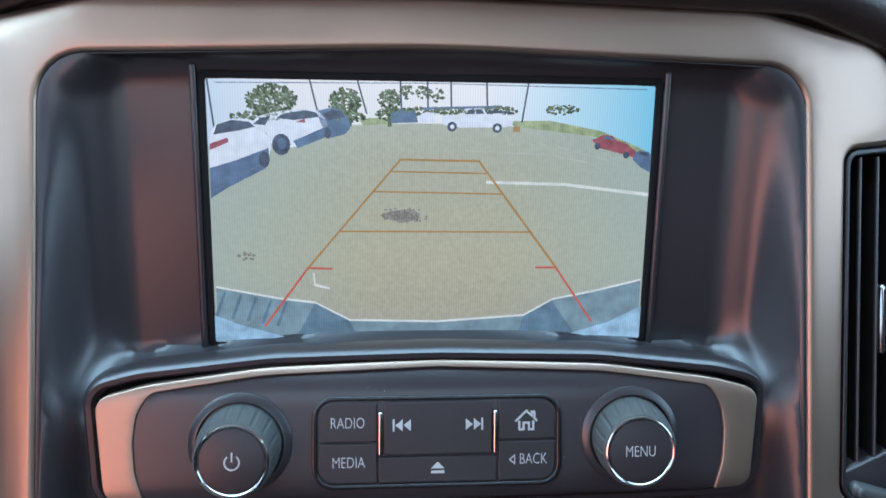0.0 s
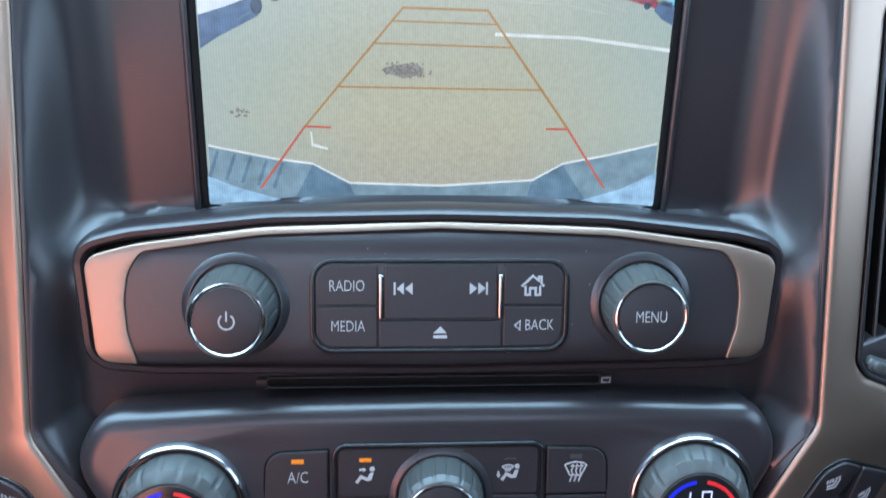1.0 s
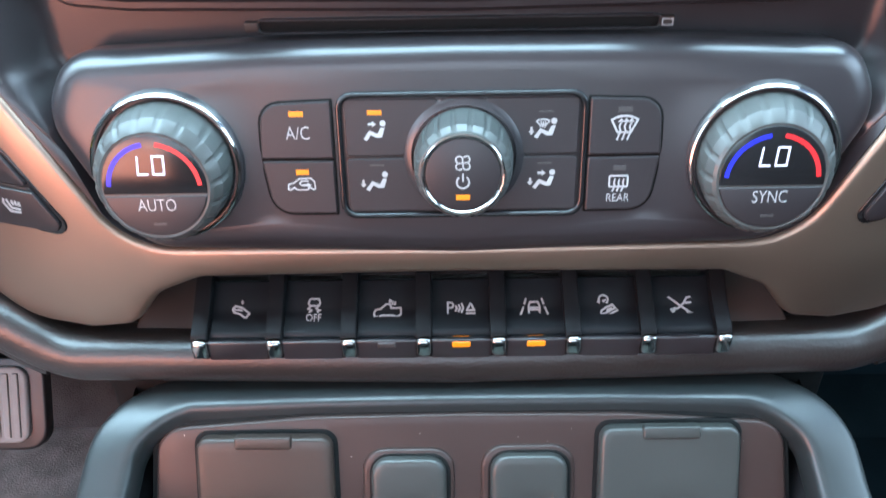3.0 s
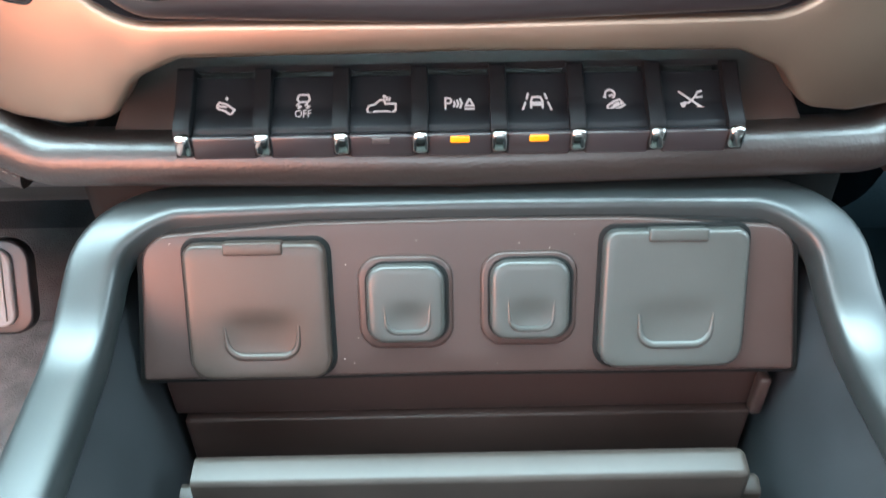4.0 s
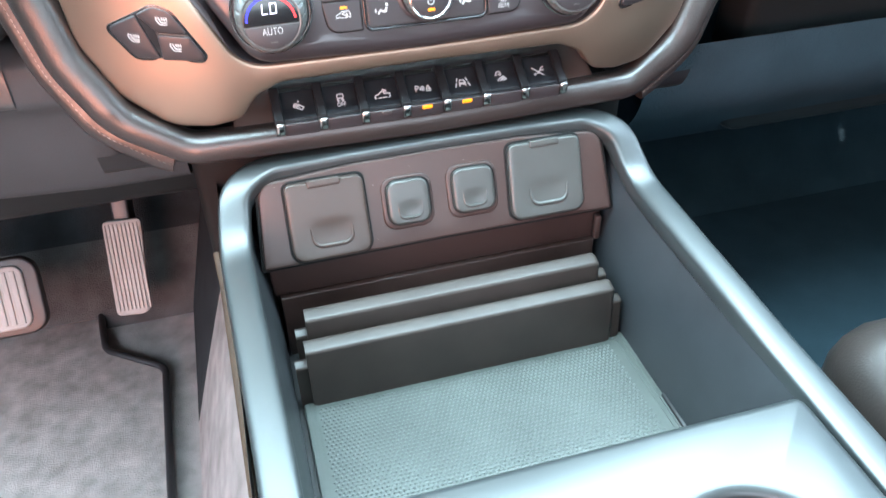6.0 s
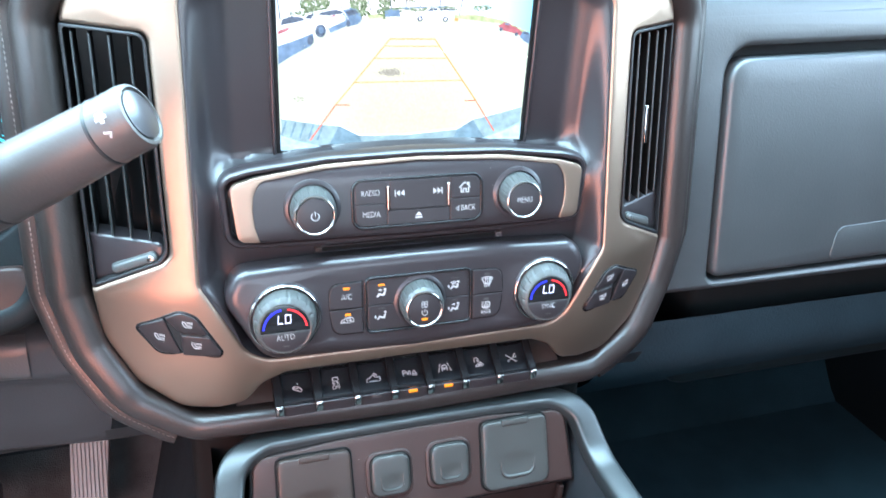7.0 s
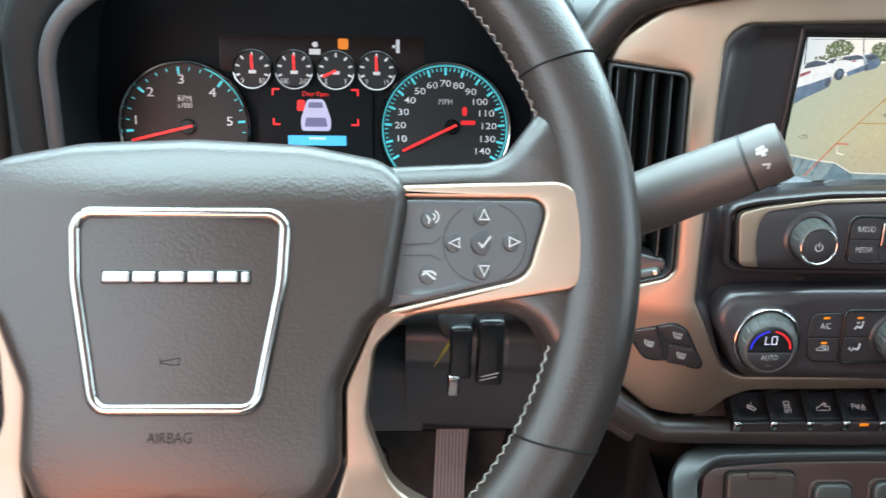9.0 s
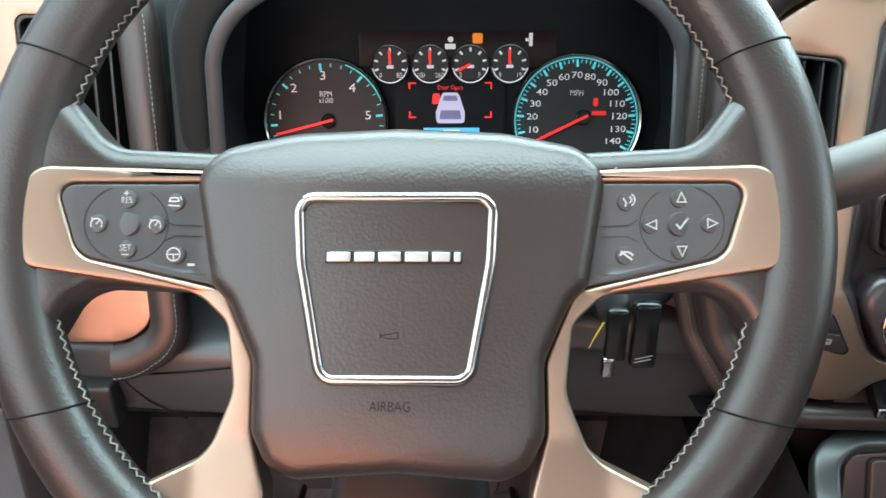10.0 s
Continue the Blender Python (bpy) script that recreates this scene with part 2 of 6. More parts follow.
def solid(outer, holes=(), w0=0.0, w1=3.0, bevel=1.0, step=None, lift=None, warp=None, seg=3, bm=None, back=False):
    """A plate between the depths w0 and w1 with rounded front edges; lift(u, v) adds to its height, warp(u, v, w) bends it."""
    bm = bm or bmesh.new()
    place = lambda p, w: bm.verts.new(warp(p.x, p.y, w + (lift(p.x, p.y) if lift else 0)) if warp else (p.x, p.y, w + (lift(p.x, p.y) if lift else 0)))
    loops = [outer if area(outer) > 0 else outer[::-1]] + [h if area(h) < 0 else h[::-1] for h in holes]
    rows = [(0, w0), (0, w1 - bevel)] + [(bevel * (1 - math.cos(math.pi / 2 * k / seg)), w1 - bevel + bevel * math.sin(math.pi / 2 * k / seg)) for k in range(1, seg + 1)] if bevel > 0 else [(0, w0), (0, w1)]
    last, rim = [], []
    for loop in loops:
        before = None
        for d, w in rows:
            ring = inset(loop, d) if d else loop
            vs = [place(p, w) for p in ring]
            if before:
                for i in range(len(vs)):
                    j = (i + 1) % len(vs)
                    bm.faces.new((before[i], before[j], vs[j], vs[i]))
            else:
                base = vs
            before = vs
        last.append(ring)
        rim += before
    vs, fs, came, k = covering(last, step)
    made = []
    for v, c in zip(vs, came):
        c = [i for i in c if i < k]
        made.append(rim[c[0]] if c else place(v, w1))
    for f in fs:
        ids = [made[i] for i in f]
        if len(set(ids)) == 3:
            try:
                bm.faces.new(ids)
            except ValueError:
                pass
    if back and not holes:
        bm.faces.new(base[::-1])
    return bm


def lathe(profile, u=0.0, v=0.0, seg=48, ridges=0, depth=0.0, ridged=(), bm=None, cap=True):
    """Turns a profile of (radius, height) round an axis towards the seats; ridged rows are fluted."""
    bm = bm or bmesh.new()
    rings = []
    for i, (r, w) in enumerate(profile):
        ring = []
        for k in range(seg):
            a = 2 * math.pi * k / seg
            q = r - (depth if i in ridged and ridges and (k * ridges % seg) < ridges * 1.01 else 0)
            ring.append(bm.verts.new((u + q * math.cos(a), v + q * math.sin(a), w)))
        rings.append(ring)
    for a, b in zip(rings, rings[1:]):
        for k in range(seg):
            bm.faces.new((a[k], a[(k + 1) % seg], b[(k + 1) % seg], b[k]))
    if cap:
        bm.faces.new(rings[-1])
    return bm


def ribbon(lines, width, w=0.0, bm=None, closed=False, thick=0.12):
    """Flat strokes along lines of (u, v): printed marks."""
    bm = bm or bmesh.new()
    for line in lines:
        pts = [Vector(p) for p in line]
        n = len(pts)
        sides = []
        for i in range(n):
            a = pts[i] - pts[i - 1] if (i or closed) else pts[1] - pts[0]
            b = pts[(i + 1) % n] - pts[i] if (i < n - 1 or closed) else pts[-1] - pts[-2]
            a, b = a.normalized(), b.normalized()
            m = Vector((-a.y - b.y, a.x + b.x))
            m = m.normalized() if m.length > 1e-6 else Vector((-a.y, a.x))
            m *= width / 2 / max(0.5, m.dot(Vector((-a.y, a.x))))
            sides.append([bm.verts.new((*(pts[i] + m), w + thick)), bm.verts.new((*(pts[i] - m), w + thick)),
                          bm.verts.new((*(pts[i] + m), w)), bm.verts.new((*(pts[i] - m), w))])
        for i in range(n if closed else n - 1):
            p, q = sides[i], sides[(i + 1) % n]
            bm.faces.new((p[0], p[1], q[1], q[0]))
            bm.faces.new((p[2], p[0], q[0], q[2]))
            bm.faces.new((p[1], p[3], q[3], q[1]))
    return bm


def blot(loops, w=0.0, bm=None, thick=0.12):
    """Flat filled marks."""
    bm = bm or bmesh.new()
    for loop in loops:
        solid([Vector(p) for p in loop], w0=w, w1=w + thick, bevel=0, bm=bm)
    return bm


def arc(u, v, r, a0, a1, n=14):
    return [(u + r * math.cos(radians(a0 + (a1 - a0) * k / n)), v + r * math.sin(radians(a0 + (a1 - a0) * k / n))) for k in range(n + 1)]


def writing(text, size, u, v, w, mat, parent, name="lettering", stretch=0.82, thick=0.06, slant=0.0, bold=0.0):
    """Letters of the built-in font, size millimetres high, centred at (u, v)."""
    curve = bpy.data.curves.new(name, "FONT")
    curve.body, curve.size, curve.align_x, curve.align_y = text, 0.00138 * size, "CENTER", "CENTER"
    curve.extrude, curve.resolution_u, curve.shear, curve.offset = thick * 0.001, 3, slant, (bold - 0.016) * 0.001 * size
    carrier = bpy.data.objects.new(name, curve)
    me = bpy.data.meshes.new_from_object(carrier)
    bpy.data.objects.remove(carrier)
    me.transform(Matrix.Translation((u * 0.001, v * 0.001, w * 0.001)) @ Matrix.Diagonal((stretch, 1, 1, 1)))
    me.materials.clear()
    me.materials.append(mat)
    ob = new(name, me)
    ob.parent = parent
    return ob


def sweep(path, section, closed=False, up=Vector((0, -1, 0)), bm=None, cap=True, scale=None):
    """Carries a section of (side, height) along a path of points; up is the height's direction."""
    bm = bm or bmesh.new()
    pts = [Vector(p) for p in path]
    n, rings = len(pts), []
    for i in range(n):
        a = pts[i - 1] if (i or closed) else pts[0]
        b = pts[(i + 1) % n] if (i < n - 1 or closed) else pts[-1]
        along = (b - a).normalized()
        high = (up(i) if callable(up) else up)
        side = along.cross(high).normalized()
        high = side.cross(along).normalized()
        k = scale(i / max(1, n - 1)) if scale else 1
        rings.append([bm.verts.new(pts[i] + side * s * k + high * h * k) for s, h in section])
    m = len(section)
    for i in range(n if closed else n - 1):
        p, q = rings[i], rings[(i + 1) % n]
        for j in range(m):
            bm.faces.new((p[j], p[(j + 1) % m], q[(j + 1) % m], q[j]))
    if cap and not closed:
        bm.faces.new(rings[0][::-1])
        bm.faces.new(rings[-1])
    return bm


def oval(a, b, n=16, power=2.0):
    out = []
    for k in range(n):
        c, s = math.cos(2 * math.pi * k / n), math.sin(2 * math.pi * k / n)
        out.append((a * math.copysign(abs(c) ** (2 / power), c), b * math.copysign(abs(s) ** (2 / power), s)))
    return out


def bent(points, seg=6):
    """An open 3D line with rounded corners: points (x, y, z, radius)."""
    out = []
    for i, c in enumerate(points):
        p = Vector(c[:3])
        if i in (0, len(points) - 1) or len(c) < 4:
            out.append(p)
            continue
        a, b = Vector(points[i - 1][:3]) - p, Vector(points[i + 1][:3]) - p
        cut = min(c[3], a.length * 0.48, b.length * 0.48)
        a, b = p + a.normalized() * cut, p + b.normalized() * cut
        for k in range(seg + 1):
            t = k / seg
            out.append(a * (1 - t) ** 2 + p * 2 * t * (1 - t) + b * t * t)
    return out


def sheet(fn, nu, nv, bm=None, thick=None):
    """A grid surface fn(s, t) over the unit square."""
    bm = bm or bmesh.new()
    g = [[bm.verts.new(fn(i / nu, j / nv)) for i in range(nu + 1)] for j in range(nv + 1)]
    for j in range(nv):
        for i in range(nu):
            bm.faces.new((g[j][i], g[j][i + 1], g[j + 1][i + 1], g[j + 1][i]))
    return bm


def block(x0, y0, z0, x1, y1, z1, bm=None, round_by=0.0):
    """A box, its edges rounded."""
    bm = bm or bmesh.new()
    made = bmesh.ops.create_cube(bm, size=1.0, matrix=Matrix.Translation(((x0 + x1) / 2, (y0 + y1) / 2, (z0 + z1) / 2)) @ Matrix.Diagonal((x1 - x0, y1 - y0, z1 - z0, 1)))
    if round_by:
        edges = list({e for v in made["verts"] for e in v.link_edges})
        bmesh.ops.bevel(bm, geom=edges, offset=round_by, segments=3, profile=0.5, affect="EDGES")
    return bm


def stitches(path, gap, length, thick, bm=None, zig=0.0, normal=None):
    """Short threads along a line of points, slanted to either side by zig degrees in turn."""
    bm = bm or bmesh.new()
    run, k = 0.0, 0
    for a, b in zip(path, path[1:]):
        a, b = Vector(a), Vector(b)
        d = b - a
        while run <= d.length:
            c = a + d * (run / max(1e-9, d.length))
            n = normal(c) if normal else Vector((0, 0, 1))
            along = d.normalized()
            side = along.cross(n).normalized()
            turn = radians(zig if k % 2 else -zig)
            along = (along * math.cos(turn) + side * math.sin(turn)).normalized()
            side = along.cross(n).normalized()
            n = side.cross(along)
            m = Matrix((along, side, n)).transposed().to_4x4()
            bmesh.ops.create_icosphere(bm, subdivisions=1, radius=1.0, matrix=Matrix.Translation(c) @ m @ Matrix.Diagonal((length / 2, thick / 2, thick / 2, 1)))
            run += gap
            k += 1
        run -= d.length
    return bm


# ---- centre stack ----
def face_depth(u, v):
    """How far ahead the silver face of the stack lies, in mm, at u across and v above 1 m."""
    return 262 + 0.19 * max(0, v - 90) + 0.0037 * max(0, abs(u) - 120) ** 2 + 0.003 * max(0, 42 - v) ** 2


def on_face(u, v, w):
    return (u, face_depth(u, v) - w, v)


STACK = pose(0, 0, 1.0)
fascia = thing("stack_fascia", STACK, "champagne silver fascia of the centre stack with stitched leather edge", "dashboard trim")
silver_line = rounded(both([(0, 304), (120, 301.5, 60), (176, 290, 34), (205, 266, 24), (208, 252, 2), (159.5, 250, 6), (159, 119, 8), (164, 113, 8), (209, 91, 2),
                            (206, 57, 40), (188, 24, 25), (162, 3, 25), (138, 1, 6), (120, 4, 14), (108, 20, 15), (92, 27, 12), (0, 28)]))
hole_line = rounded(both([(0, 285, 900), (141, 280.5, 17), (143.5, 98, 14), (113, 40, 26), (0, 39)]))
part("silver_plate", solid(silver_line, [hole_line], -14, 0, 2.6, 6, warp=on_face), SILVER, fascia)

hoop_line = rounded(both([(0, 316.5), (140, 313, 80), (197, 296, 50), (223, 255, 40), (224, 85, 40), (214, 44, 40), (192, 8, 40), (155, -15, 30), (0, -17)]), 8)
hoop_path = [Vector((p.x, face_depth(p.x, p.y) + (3 if p.y > 20 else 0), p.y)) for p in hoop_line]
slim = [0.76 + 0.24 * max(0, min(1, (p.z + 12) / 40)) for p in hoop_path]
part("leather_edge", sweep(hoop_path, oval(13.5, 15, 16, 2.4), True, scale=lambda t: slim[round(t * (len(slim) - 1))]), LEATHER, fascia)
part("edge_backing", solid(rounded(both([(0, 315), (140, 311, 70), (194, 293, 45), (220, 256, 4), (196, 258, 4), (150, 280, 20), (0, 290)]), 5), (), -18, -7, 0.5, 8, warp=on_face), DARK, fascia)
outward = lambda p: Vector((p.x, 0, (p.z - 150) * 0.9)).normalized()
for s in (1, -1):
    side_run = [p for p in hoop_path + hoop_path[:1] if -14 < p.z < 262 and p.x * s > 0]
    side_run.sort(key=lambda p: -math.atan2(p.z - 120, p.x * s))
    part("leather_flange", sweep([p + outward(p) * 17 + Vector((0, 9, 0)) for p in side_run], oval(9.5, 7, 14, 2.6)), LEATHER, fascia)
    part("stitching", stitches([p + outward(p) * 18.5 + Vector((0, 1.9, 0)) for p in side_run], 3.6, 2.7, 0.7, normal=lambda c: Vector((0, -1, 0))), THREAD, fascia, "pale grey thread")

# dark tray that fills the opening of the fascia
loops = [hole_line]


def ease(t):
    t = max(0, min(1, t))
    return t * t * (3 - 2 * t)


def pan_depth(u, v):
    side = ease((abs(u) - 114) / 16)
    deep = 307.5 - 5 * side
    low = 1 / (1 + math.exp(max(-40, min(40, (v - 172.5 + 0.0006 * u * u) / (1.0 + 4 * side)))))
    deep = deep * (1 - low) + 284 * low
    gap = clearance(u, v, loops)
    round_edge = min(1, gap / 11)
    edge = math.sqrt(max(0, 1 - (1 - round_edge) ** 2)) * (1 - side) + ease(gap / 15) * side
    return (face_depth(u, v) + 1.5) * (1 - edge) + deep * edge


surround = thing("display_surround", STACK, "recessed dark cocoa plastic surround of the centre display", "dashboard trim")
part("recess", solid(hole_line, (), -3.2, -1.5, 0.3, 2.6, warp=lambda u, v, w: (u, pan_depth(u, v) if clearance(u, v, loops) > 0.6 else face_depth(u, v) + 1.5, v)), PLASTIC, surround)

rim_line = rounded(both([(0, 175.2, 300), (60, 173.8, 120), (108, 168.4, 60), (125.6, 163.6, 9), (122.9, 121.2, 9), (100, 119.0, 30), (0, 117.6)]), 6)
part("panel_rim", sweep([Vector((p.x, 282 if p.y < 150 else 286, p.y)) for p in rim_line], oval(2.9, 7, 14, 2.6), True), PLASTIC, surround)
# disc slot
slot = thing("disc_slot", facing(0, 0.2825, 1.1095), "thin black disc slot below the radio panel", "disc slot")
part("slot_lip", solid(box(-63.5, -2.3, 63.5, 2.3, 1.5), [box(-62.8, -1.7, 62.8, 1.7, 1.2)], -4, 0.4, 0.3), PLASTIC, slot)
part("slot_opening", solid(box(-62.8, -1.7, 62.8, 1.7, 1.2), (), -3, -0.6, 0.1), VOID, slot)
for s in (-1, 1):
    part("slot_end", solid(box(s * 65.2 - 2.3, -1.5, s * 65.2 + 2.3, 1.7, 0.6), (), -2, 0.9, 0.4), RIB, slot)
part("slot_mark", ribbon([box(63.6, -1.0, 66.8, 1.0)], 0.35, 0.95, closed=True), PRINT, slot)


# display
def tint(name, colour, power=1.0, vary=0.12, size=0.01):
    m = material(name, (0.01, 0.01, 0.01), 0.14, glow=colour, power=power)
    nodes, links = m.node_tree.nodes, m.node_tree.links
    where = nodes.new("ShaderNodeTexCoord")
    speck = nodes.new("ShaderNodeTexNoise")
    speck.inputs["Scale"].default_value, speck.inputs["Detail"].default_value = 1 / size, 6
    links.new(where.outputs["Object"], speck.inputs["Vector"])
    ramp = nodes.new("ShaderNodeValToRGB")
    ramp.color_ramp.elements[0].position, ramp.color_ramp.elements[1].position = 0.3, 0.7
    ramp.color_ramp.elements[0].color = (*[c * (1 - vary) for c in colour], 1)
    ramp.color_ramp.elements[1].color = (*[c * (1 + vary) for c in colour], 1)
    links.new(speck.outputs["Fac"], ramp.inputs["Fac"])
    # fine upright lines of the display's cells
    cells = nodes.new("ShaderNodeTexWave")
    cells.bands_direction = "X"
    cells.inputs["Scale"].default_value = 330
    links.new(where.outputs["Object"], cells.inputs["Vector"])
    level = nodes.new("ShaderNodeMapRange")
    level.inputs["To Min"].default_value, level.inputs["To Max"].default_value = power * 0.87, power * 0.99
    links.new(cells.outputs["Fac"], level.inputs["Value"])
    links.new(level.outputs["Result"], nodes["Principled BSDF"].inputs["Emission Strength"])
    links.new(ramp.outputs["Color"], nodes["Principled BSDF"].inputs["Emission Color"])
    return m


display = thing("display", facing(0, 0.3062, 1.2225), "lit colour display showing a reversing camera view of a car park", "display")
part("bezel", solid(box(-87.6, -52.2, 87.6, 53.4, 2), [box(-85.0, -50.6, 85.0, 50.6, 1)], -4, 0.6, 0.4), VOID, display)

for s in (-1, 1):
    part("screen_edge", solid(box(s * 89.0 - 1.3, -54, s * 89.0 + 1.3, 56, 1.2), (), -6, 1.6, 1.1), PLASTIC, display)


def pic(*pairs):
    """Picture places, 1000 across and 600 down, in millimetres on the screen."""
    return [Vector(((a / 1000 - 0.5) * 170.0, (0.5 - b / 600) * 101.2)) for a, b in pairs]


def image(name, loops_in, layer, mat):
    if len(loops_in) > 6:
        return tagged(part(name, blot(loops_in, -1.2 + layer * 0.12, thick=0.05), mat, display), kind="stuff")
    for loop in loops_in:
        part(name, blot([loop], -1.2 + layer * 0.12, thick=0.05), mat, display)


P_SKY = tint("picture_sky", (0.72, 0.80, 0.86), 1.0, 0.10, 0.02)
nodes, links = P_SKY.node_tree.nodes, P_SKY.node_tree.links
split = nodes.new("ShaderNodeSeparateXYZ")
links.new(nodes["Texture Coordinate"].outputs["Object"], split.inputs["Vector"])
span = nodes.new("ShaderNodeMapRange")
span.inputs["From Min"].default_value, span.inputs["From Max"].default_value = -0.085, 0.085
links.new(split.outputs["X"], span.inputs["Value"])
hue = nodes.new("ShaderNodeValToRGB")
hue.color_ramp.elements[0].color, hue.color_ramp.elements[1].color = (0.56, 0.66, 0.68, 1), (0.24, 0.58, 0.68, 1)
for spot, paint in ((0.2, (0.78, 0.76, 0.68, 1)), (0.6, (0.82, 0.80, 0.72, 1)), (0.85, (0.46, 0.70, 0.72, 1))):
    hue.color_ramp.elements.new(spot).color = paint
links.new(span.outputs["Result"], hue.inputs["Fac"])
links.new(hue.outputs["Color"], nodes["Principled BSDF"].inputs["Emission Color"])
P_GROUND = tint("picture_tarmac", (0.40, 0.405, 0.27), 1.0, 0.22, 0.0016)
P_GREEN = tint("picture_green", (0.085, 0.115, 0.060), 1.0, 0.6, 0.001)
P_LEAF = tint("picture_leaf", (0.17, 0.22, 0.12), 1.0, 0.5, 0.001)
P_GRASS = tint("picture_grass", (0.34, 0.40, 0.19), 1.0, 0.3, 0.003)
P_WHITE = tint("picture_white", (0.70, 0.74, 0.73), 1.0, 0.10, 0.004)
P_BLUE = tint("picture_shade", (0.115, 0.175, 0.25), 1.0, 0.22, 0.006)
P_DARK = tint("picture_dark", (0.07, 0.09, 0.12), 1.0, 0.4, 0.003)
P_RED = tint("picture_red", (0.30, 0.09, 0.10), 1.0, 0.3, 0.003)
P_LINE = tint("picture_line", (0.70, 0.72, 0.60), 1.0)
P_FAINT = tint("picture_faint_line", (0.48, 0.48, 0.36), 1.0)
P_ORANGE = tint("picture_guide", (0.40, 0.235, 0.075), 1.0)
P_SCARLET = tint("picture_guide_end", (0.52, 0.13, 0.08), 1.0)
P_BUMPER = tint("picture_bumper", (0.21, 0.30, 0.31), 1.0, 0.22, 0.006)
P_BUMPSHADE = tint("picture_bumper_shade", (0.13, 0.21, 0.25), 1.0, 0.25, 0.006)
P_STAIN = tint("picture_stain", (0.25, 0.235, 0.18), 1.0, 0.4, 0.001)
P_PALE = tint("picture_pale", (0.33, 0.50, 0.58), 1.0, 0.3, 0.006)
# the tarmac in the picture turns from grey-green afar to pinkish near the bumper
nodes, links = P_GROUND.node_tree.nodes, P_GROUND.node_tree.links
split = nodes.new("ShaderNodeSeparateXYZ")
links.new(nodes["Texture Coordinate"].outputs["Object"], split.inputs["Vector"])
span = nodes.new("ShaderNodeMapRange")
span.inputs["From Min"].default_value, span.inputs["From Max"].default_value = -0.05, 0.04
links.new(split.outputs["Y"], span.inputs["Value"])
hue = nodes.new("ShaderNodeValToRGB")
hue.color_ramp.elements[0].color, hue.color_ramp.elements[1].color = (0.39, 0.34, 0.24, 1), (0.45, 0.47, 0.35, 1)
near = hue.color_ramp.elements.new(0.35)
near.color = (0.51, 0.465, 0.28, 1)
links.new(span.outputs["Result"], hue.inputs["Fac"])
mixer = nodes.new("ShaderNodeMix")
mixer.data_type = "RGBA"
mixer.inputs["Factor"].default_value = 0.62
shade = nodes["Principled BSDF"]
links.new(shade.inputs["Emission Color"].links[0].from_socket, mixer.inputs[6])
links.new(hue.outputs["Color"], mixer.inputs[7])
# and to blue-green at its sides
away = nodes.new("ShaderNodeMath")
away.operation = "ABSOLUTE"
links.new(split.outputs["X"], away.inputs[0])
sides = nodes.new("ShaderNodeMapRange")
sides.inputs["From Min"].default_value, sides.inputs["From Max"].default_value, sides.inputs["To Max"].default_value = 0.025, 0.09, 0.5
links.new(away.outputs[0], sides.inputs["Value"])
cooler = nodes.new("ShaderNodeMix")
cooler.data_type = "RGBA"
links.new(sides.outputs["Result"], cooler.inputs["Factor"])
links.new(mixer.outputs[2], cooler.inputs[6])
cooler.inputs[7].default_value = (0.33, 0.47, 0.42, 1)
links.new(cooler.outputs[2], shade.inputs["Emission Color"])

image("picture_sky", [pic((0, 0), (1000, 0), (1000, 600), (0, 600))], 0, P_SKY)
ground_line = [(0, 150), (60, 128), (160, 110), (300, 98), (450, 92), (600, 92), (720, 98), (840, 112), (940, 138), (1000, 168)]
image("picture_tarmac", [pic(*ground_line, (1000, 600), (0, 600))], 2, P_GROUND)
image("picture_grass", [pic((660, 84), (760, 82), (880, 104), (985, 146), (985, 158), (860, 116), (680, 96)), pic((330, 84), (400, 78), (420, 92), (340, 98))], 3, P_GRASS)
rng = random.Random(4)


def foliage(a, b, ra, rb, n, size=5.0):
    out = []
    for _ in range(n):
        t, r = rng.uniform(0, 6.28), math.sqrt(rng.random())
        ca, cb = a + ra * r * math.cos(t), max(6, b + rb * r * math.sin(t))
        out.append(pic(*[(ca + rng.uniform(0.4, 1.2) * size * math.cos(q * 1.25), cb + rng.uniform(0.3, 0.9) * size * math.sin(q * 1.25)) for q in range(5)]))
    return out


grove = ((140, 44, 56, 34, 330), (300, 46, 36, 30, 180), (398, 42, 24, 26, 90), (436, 22, 16, 16, 22), (474, 24, 18, 18, 26), (506, 30, 14, 16, 18), (640, 62, 44, 10, 50), (790, 58, 40, 10, 44), (500, 66, 130, 9, 150), (120, 82, 74, 14, 130), (300, 80, 44, 14, 110), (205, 80, 40, 10, 50), (398, 74, 30, 14, 60))
image("picture_tree_crown", [p for g in grove for p in foliage(*g)], 4, P_GREEN)
image("picture_leaves", [p for g in grove for p in foliage(g[0], g[1] - 4, g[2] * 0.9, g[3] * 0.8, g[4] // 2, 3.6)], 5, P_LEAF)
image("picture_mast", [pic((a, 0), (a + 4, 0), (a + 4 + s, b), (a + s, b)) for a, b, s in ((222, 68, 16), (326, 72, 20), (532, 60, 2), (612, 60, 3), (706, 86, -12), (2, 110, 12), (420, 70, 3), (480, 70, 2))], 4, P_DARK)
image("picture_trunk", [pic((a, 50), (a + 5, 50), (a + 7, 100), (a - 2, 100)) for a in (128, 146, 296, 308, 396)], 4, P_GREEN)
image("picture_wire", [pic((20, 8), (500, 2), (980, 8), (980, 10), (500, 4), (20, 10))], 4, P_BLUE)
